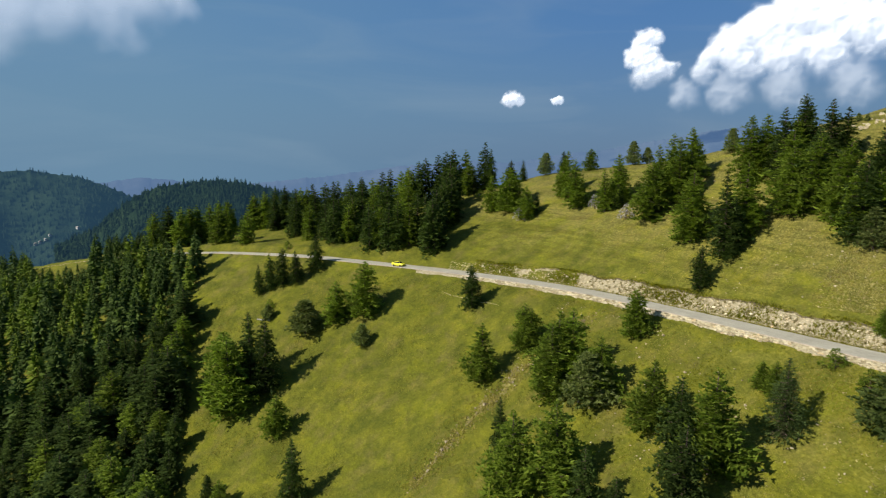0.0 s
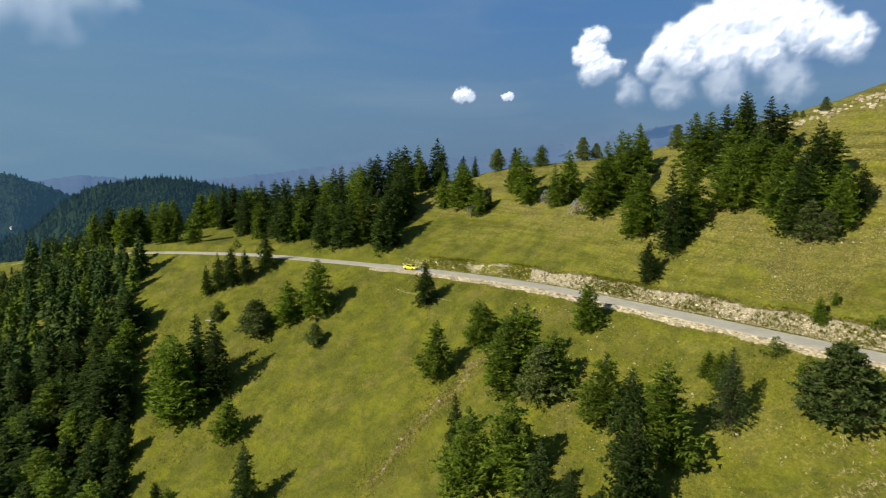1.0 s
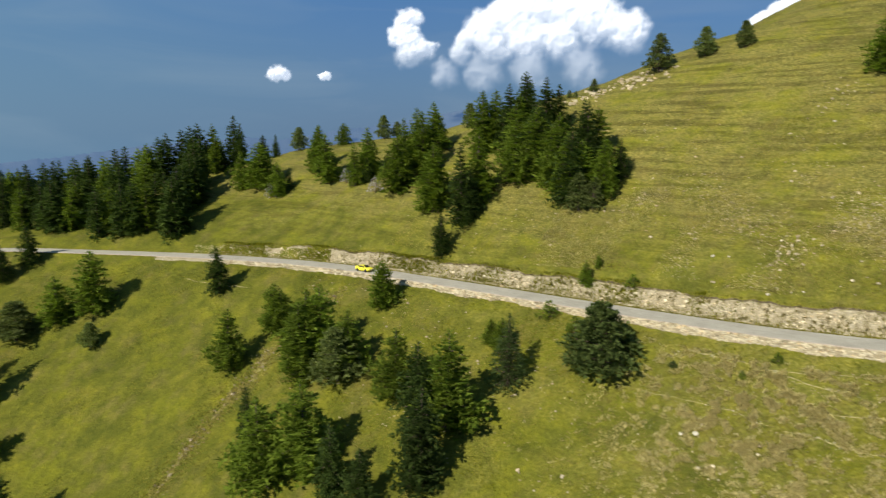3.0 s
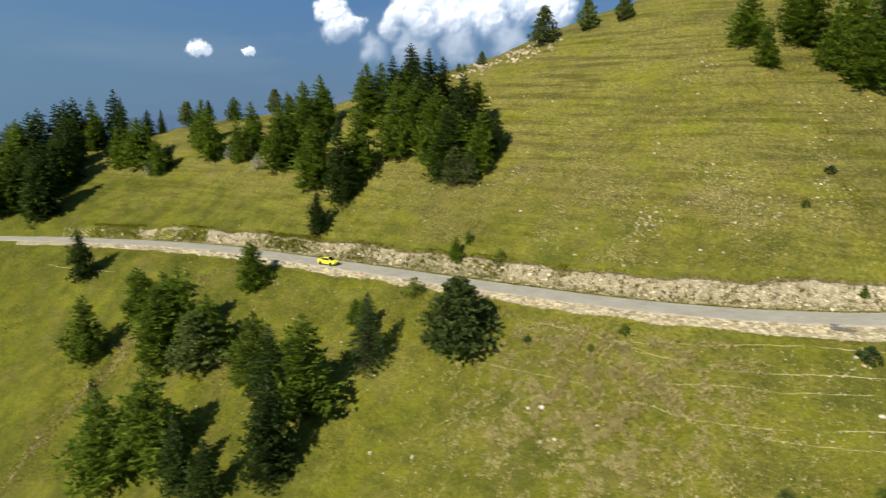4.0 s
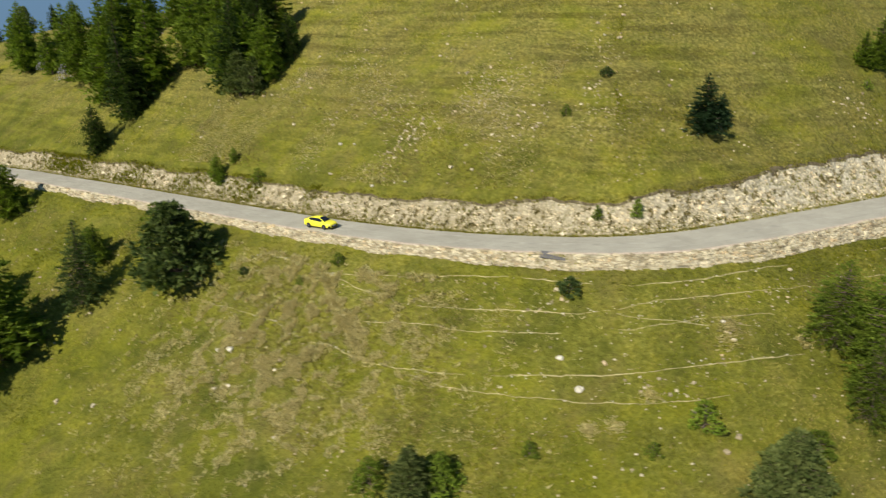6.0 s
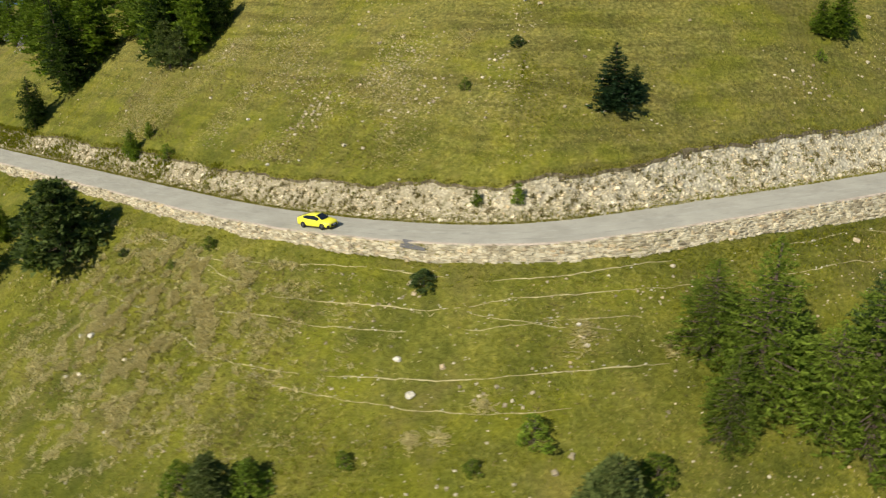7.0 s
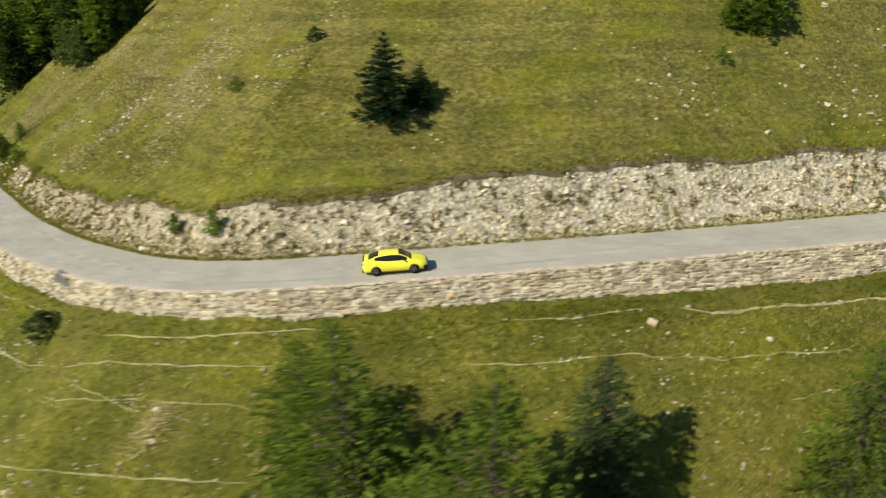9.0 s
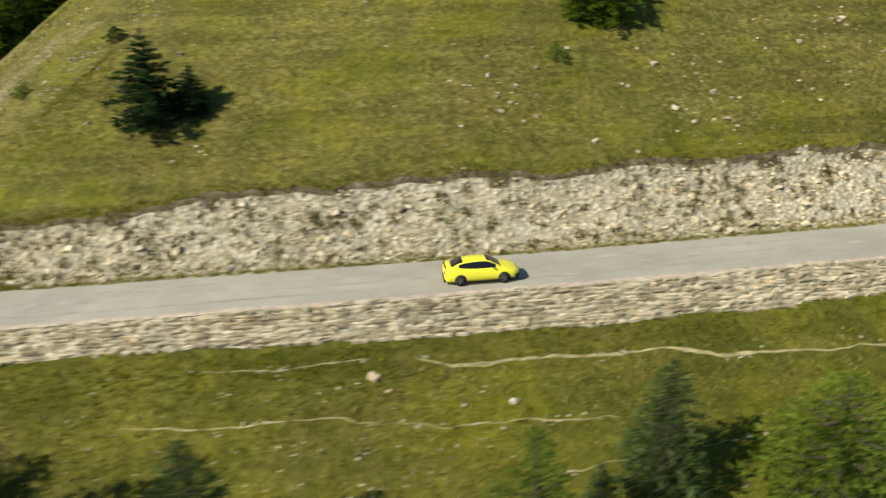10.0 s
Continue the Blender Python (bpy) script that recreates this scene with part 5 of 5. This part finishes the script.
ridge("backdrop_far_mountain", "far mountain with pale blue haze painted on as a glow", [(2, -1.5), (6, -0.3), (9, 0.2), (11, 0.6), (14, 0.9), (17, 1.5), (20, 2.0), (22.5, 2.5), (25, 2.75), (28, 2.4), (33, 2.0), (40, 0.5)], 4200, 900, 500, FARHILL, 17, 10)
# the valley floor takes the far hills' painted haze glow too
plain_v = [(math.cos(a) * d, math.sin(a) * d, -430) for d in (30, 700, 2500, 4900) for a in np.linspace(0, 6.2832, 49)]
tagged(mesh_object("ground_valley", plain_v, grid_faces(4, 49), FARHILL), "valley floor reaching the horizon, its haze painted on as a glow", "ground", "", "structure")


def cloud_material():
    k = Mat("cloud_white_glow", 1.0)
    k.colour((0.36, 0.36, 0.36))
    k.b.inputs["Specular IOR Level"].default_value = 0.0
    # added glow imitates scattered light and lifts the clouds' shaded sides
    k.b.inputs["Emission Color"].default_value = (0.66, 0.74, 0.86, 1)
    k.b.inputs["Emission Strength"].default_value = 0.7
    k.bump(k.noise(k.pos(), 0.02, 5, 0.6), 0.1, 20)
    thick = k.node("ShaderNodeAttribute")
    thick.attribute_name = "thickness"
    both = k.t.nodes.new("ShaderNodeMixShader")
    k.t.links.new(thick.outputs["Fac"], both.inputs[0])
    k.t.links.new(k.node("ShaderNodeBsdfTransparent").outputs[0], both.inputs[1])
    k.t.links.new(k.b.outputs[0], both.inputs[2])
    k.t.links.new(both.outputs[0], k.t.nodes["Material Output"].inputs["Surface"])
    return k.m


CLOUD = cloud_material()


def cloud(label, lumps, seed, grain=110.0, cell=5.5, soft=0.32, veil=1.0, base=0.0):
    """A far cloud bank in relief: billows heaped from the lumps, thinning out to nothing at the rim."""
    mid = Vector((sum(l[0] for l in lumps), sum(l[1] for l in lumps), sum(l[2] for l in lumps))) / len(lumps)
    out = Vector((mid.x, mid.y, 0)).normalized()
    right = Vector((out.y, -out.x, 0))
    flat = [((Vector(l[:3]) - mid).dot(right), l[2] - mid.z, l[3]) for l in lumps]
    u0, u1 = min(u - 1.7 * r for u, _, r in flat), max(u + 1.7 * r for u, _, r in flat)
    v0, v1 = min(v - 1.6 * r for _, v, r in flat), max(v + 1.7 * r for _, v, r in flat)
    nu, nv = int((u1 - u0) / cell) + 2, int((v1 - v0) / cell) + 2
    us, vs = np.linspace(u0, u1, nu), np.linspace(v0, v1, nv)
    verts, thick = [], []
    for v in vs:
        for u in us:
            q = Vector((u / grain, v / grain, seed * 7.3))
            wx, wy = noise.fractal(q, 1.0, 2.0, 4) * grain * 0.3, noise.fractal(q + Vector((9, 5, 2)), 1.0, 2.0, 4) * grain * 0.3
            d = -1.0
            hump = 0.0
            for a, b, r in flat:
                e = 1 - ((u + wx - a) ** 2 + ((v + wy - b) * 1.1) ** 2) / (r * r)
                if e > -0.6:
                    d = max(d, e + 0.25)
                    hump += (r * max(e, 0.0)) ** 2
            puff = 1 - abs(noise.fractal(q * 1.5, 1.0, 2.0, 3))
            d += 0.3 * (puff - 0.75)
            fade = min(1.0, max(0.0, d / soft)) if d > 0 else 0.0
            if base:
                fade *= min(1.0, max(0.0, (v - v0) / base))
            fade = fade * fade * (3 - 2 * fade) * veil
            verts.append(mid + right * u + Vector((0, 0, v)) - out * (math.sqrt(hump) * 0.5 + puff * grain * 0.16))
            thick.append(fade)
    me = bpy.data.meshes.new("cloud")
    faces = [f for f in grid_faces(nv, nu) if max(thick[i] for i in f) > 0.003]
    me.from_pydata([tuple(p) for p in verts], [], faces)
    layer = me.attributes.new("thickness", "FLOAT", "POINT")
    layer.data.foreach_set("value", thick)
    me.materials.append(CLOUD)
    me.shade_smooth()
    return tagged(new("backdrop_cloud", me), label, "cloud", "clouds", "structure")


cloud("towering white cumulus with a bright crown", [(1100, 3571, 680, 75), (1085, 3590, 590, 90), (1150, 3590, 520, 100), (1215, 3570, 510, 70), (1110, 3600, 480, 80)], 1, 105, 4.5, 0.85, 1.0, 230)
cloud("wide heaped white cumulus bank", [(1440, 3480, 580, 90), (1530, 3440, 620, 130), (1650, 3380, 690, 150), (1790, 3310, 730, 160), (1950, 3200, 730, 170), (1600, 3430, 530, 120), (1750, 3350, 550, 130), (1900, 3250, 560, 130), (2080, 3150, 680, 160), (1420, 3500, 500, 80), (2200, 3080, 600, 140)], 2, 150, 6, 0.95, 1.0, 300)
cloud("small round white cloud", [(368, 3765, 366, 44), (400, 3762, 374, 52), (432, 3760, 364, 40)], 3, 46, 3, 1.0, 1.0, 40)
cloud("tiny white cloud puff", [(646, 3728, 364, 27), (668, 3726, 368, 25)], 4, 32, 2.5, 0.8, 0.95)
cloud("pale grey-white cloud veil", [(-2300, 3050, 740, 300), (-2080, 3150, 760, 280), (-1880, 3230, 790, 260), (-1650, 3330, 840, 240), (-1450, 3400, 870, 170)], 5, 340, 14, 2.1, 1.0)
cloud("faint low cloud wisps", [(1300, 3500, 390, 90), (1500, 3420, 380, 110), (1750, 3320, 400, 120), (2000, 3150, 420, 130)], 6, 120, 8, 1.4, 0.35)
cloud("white cloud behind the hill", [(2700, 2600, 600, 80), (2790, 2510, 640, 100), (2900, 2400, 660, 120)], 7, 90, 6, 0.5, 0.9)


# ---- the car ----
YELLOW = Mat("yellow_paint", 0.28)
YELLOW.colour(YELLOW.ramp(YELLOW.noise(YELLOW.pos(), 2, 2), (0.3, (0.85, 0.78, 0.04)), (0.7, (0.88, 0.81, 0.05))))
YELLOW.b.inputs["Coat Weight"].default_value = 0.6
YELLOW = YELLOW.m
GLASS = plain("tinted_glass", (0.012, 0.014, 0.018), 0.08)
BLACK = plain("black_trim", (0.015, 0.015, 0.016), 0.4)
RUBBER = plain("tyre_rubber", (0.02, 0.02, 0.02), 0.85)
RIM = plain("dark_alloy", (0.16, 0.16, 0.17), 0.35, 0.6)
LAMP = plain("lamp_glass", (0.55, 0.57, 0.6), 0.15)
TAIL = plain("tail_lamp_red", (0.35, 0.015, 0.01), 0.25)


def box(sx, sy, sz, m, bevel=0.02):
    bm = bmesh.new()
    bmesh.ops.create_cube(bm, size=1.0, matrix=m @ Matrix.Diagonal((sx, sy, sz, 1)))
    if bevel:
        bmesh.ops.bevel(bm, geom=bm.edges[:], offset=bevel, segments=2, affect="EDGES")
    return bm


def build_car():
    car = thing("car", "bright yellow sports saloon with black wheels driving on the road", "car")
    # lower body: x, half width, sill, shoulder, top
    rows = [(-2.24, 0.70, 0.42, 0.82, 0.90), (-2.16, 0.84, 0.26, 0.90, 1.06), (-1.9, 0.90, 0.22, 0.94, 1.10), (-1.31, 0.925, 0.22, 0.95, 1.08), (-0.6, 0.905, 0.2, 0.94, 1.02), (0.2, 0.905, 0.2, 0.92, 1.0),
            (0.8, 0.91, 0.2, 0.90, 1.0), (1.31, 0.925, 0.22, 0.86, 0.93), (1.8, 0.89, 0.22, 0.78, 0.84), (2.1, 0.80, 0.22, 0.70, 0.76), (2.26, 0.62, 0.26, 0.58, 0.66)]
    bm = bmesh.new()
    rings = []
    for x, w, zb, zs, zt in rows:
        half = [(0.82 * w, zb), (w, zb + 0.12), (w * 1.0, 0.5 * (zb + zs)), (0.975 * w, zs), (0.88 * w, zt - 0.015), (0.45 * w, zt + 0.012)]
        ring = [(y, z) for y, z in half] + [(-y, z) for y, z in half[::-1]]
        rings.append([bm.verts.new((x, y, z)) for y, z in ring])
    for a, b in zip(rings, rings[1:]):
        for i in range(12):
            bm.faces.new((a[i], b[i], b[(i + 1) % 12], a[(i + 1) % 12]))
    bm.faces.new(rings[0])
    bm.faces.new(rings[-1][::-1])
    bmesh.ops.recalc_face_normals(bm, faces=bm.faces[:])
    body = part("body", bm, YELLOW, car, "glossy yellow bodywork", True)
    # greenhouse: x, belt half width, belt height, rail half width, roof height
    deck = [(-1.88, 0.70, 1.06, 0.62, 1.075), (-1.65, 0.75, 1.05, 0.60, 1.18), (-1.38, 0.78, 1.02, 0.585, 1.29), (-1.1, 0.80, 1.0, 0.58, 1.37), (-0.6, 0.82, 0.98, 0.585, 1.42),
            (-0.1, 0.82, 0.965, 0.585, 1.435), (0.3, 0.81, 0.955, 0.58, 1.41), (0.55, 0.80, 0.955, 0.585, 1.33), (0.85, 0.78, 0.96, 0.61, 1.18), (1.15, 0.74, 0.97, 0.66, 1.0)]
    ring = []
    for x, wb, zb, wr, zr in deck:
        half = [(wb, zb - 0.03), (wr + 0.03, zr - 0.06), (wr - 0.05, zr - 0.012)]
        ring.append([(x, y, z) for y, z in half] + [(x, 0, zr + 0.01)] + [(x, -y, z) for y, z in half[::-1]])
    groups = {}
    for i, (p, q) in enumerate(zip(ring, ring[1:])):
        for j in range(6):
            face = (p[j], q[j], q[j + 1], p[j + 1])
            if j in (0, 5):
                kind = ("side_window", j) if 2 <= i <= 7 else ("quarter_panel", j, i < 2)
            elif j in (1, 4):
                kind = "roof"
            else:
                kind = "rear_window" if i < 3 else ("windscreen" if i > 5 else "roof")
            groups.setdefault(kind, []).append(face)
    for kind, faces in groups.items():
        bm = bmesh.new()
        for face in faces:
            bm.faces.new([bm.verts.new(v) for v in face])
        bmesh.ops.remove_doubles(bm, verts=bm.verts[:], dist=0.0005)
        glass = "window" in str(kind) or kind == "windscreen"
        part(kind if isinstance(kind, str) else kind[0], bm, GLASS if glass else YELLOW, car, "dark tinted glass" if glass else "", True)

    for sgn in (1, -1):
        part("door_pillar", box(0.06, 0.03, 0.4, pose(-0.3, sgn * 0.715, 1.15, sgn * 31, 0, 0), 0.01), BLACK, car, "black door pillar")
        part("mirror", box(0.13, 0.17, 0.1, pose(0.68, sgn * 0.93, 1.04), 0.03), BLACK, car, "black door mirror")
        part("headlight", box(0.24, 0.34, 0.07, pose(2.08, sgn * 0.6, 0.68, 0, 12, -sgn * 22), 0.02), LAMP, car, "slim clear headlight")
        part("tail_light", box(0.1, 0.42, 0.1, pose(-2.19, sgn * 0.56, 0.86, 0, 0, sgn * 12), 0.02), TAIL, car, "red tail light")
        part("air_intake", box(0.3, 0.3, 0.24, pose(2.06, sgn * 0.7, 0.4, 0, 0, -sgn * 32), 0.03), BLACK, car, "black bumper intake")
        part("side_skirt", box(2.0, 0.06, 0.08, pose(0, sgn * 0.89, 0.19), 0.015), BLACK, car, "black side skirt")
        part("door_handle", box(0.2, 0.03, 0.035, pose(-0.35, sgn * 0.905, 0.8), 0.008), YELLOW, car)
    part("grille", box(0.16, 1.0, 0.32, pose(2.235, 0, 0.47, 0, -8, 0), 0.04), BLACK, car, "wide black front grille")
    part("splitter", box(0.3, 1.5, 0.05, pose(2.1, 0, 0.2), 0.015), BLACK, car, "black front lip")
    part("diffuser", box(0.2, 1.3, 0.2, pose(-2.18, 0, 0.3), 0.03), BLACK, car, "black rear diffuser")
    part("spoiler", box(0.1, 1.25, 0.02, pose(-2.16, 0, 1.075, 0, 6, 0), 0.006), BLACK, car, "black boot-lid spoiler")
    part("number_plate", box(0.02, 0.5, 0.11, pose(2.325, 0, 0.5), 0.0), LAMP, car, "pale plate")
    wheels = []
    for x in (1.31, -1.31):
        for sgn in (1, -1):
            w = new("wheel")
            w.parent = car
            bm = bmesh.new()
            side = pose(0, 0, 0, 90, 0, 0)
            bmesh.ops.create_cone(bm, cap_ends=True, segments=28, radius1=0.335, radius2=0.335, depth=0.235, matrix=side)
            bmesh.ops.bevel(bm, geom=bm.edges[:], offset=0.02, segments=2, affect="EDGES")
            part("tyre", bm, RUBBER, w, "", True)
            bm = bmesh.new()
            bmesh.ops.create_cone(bm, cap_ends=True, segments=20, radius1=0.06, radius2=0.06, depth=0.03, matrix=pose(0, sgn * 0.122, 0, 90, 0, 0))
            for k in range(5):
                bmesh.ops.create_cube(bm, size=1.0, matrix=pose(0, sgn * 0.122, 0, 0, 72 * k, 0) @ pose(0.13, 0, 0) @ Matrix.Diagonal((0.2, 0.02, 0.05, 1)))
            part("rim", bm, RIM, w, "dark five-spoke alloy rim")
            w.matrix_basis = pose(x, sgn * 0.83, 0.335)
            wheels.append((w, x, sgn * 0.83))
            arch = bmesh.new()
            bmesh.ops.create_cone(arch, cap_ends=True, segments=24, radius1=0.36, radius2=0.36, depth=0.03, matrix=pose(x, sgn * 0.905, 0.36, 90, 0, 0))
            part("wheel_arch", arch, BLACK, car, "dark wheel arch")
    return car, wheels


car, wheels = build_car()


# ---- what moves ----
# seconds and distance along the road of the car, which drives towards the line's start
CAR_S = [(0.0, 355.6), (0.5, 344.4), (1.0, 332.2), (1.5, 319.2), (2.0, 305.5), (2.5, 291.8), (4.0, 251.2), (4.5, 237.2), (5.5, 210.2), (6.2, 193.5),
         (7.3, 174.3), (7.5, 170.7), (8.0, 160.3), (8.5, 151.2), (9.0, 141.0), (9.5, 130.2), (10.0, 117.8)]
LANE = -1.08


def car_pose(s):
    (c, a, b), _, (n, _, _) = stations(np.array([s, s - 1.3, s + 1.3]))
    d = a - b
    x, y, z = c + n * LANE
    return pose(x, y, z + 0.07, 0, -math.degrees(math.atan2(d[2], math.hypot(d[0], d[1]))), math.degrees(math.atan2(d[1], d[0])))


def motions():
    times = [t for t, _ in CAR_S]
    way = [s for _, s in CAR_S]
    walk(car, [(t / 4, car_pose(float(np.interp(t / 4, times, way)))) for t in range(41)])
    # five spokes look alike every 72 degrees, so a wheel shows 51 degrees of its turn a step
    for w, x, y in wheels:
        walk(w, [(i / 30, pose(x, y, 0.335, 0, 51 * i, 0)) for i in range(301)])


motions()
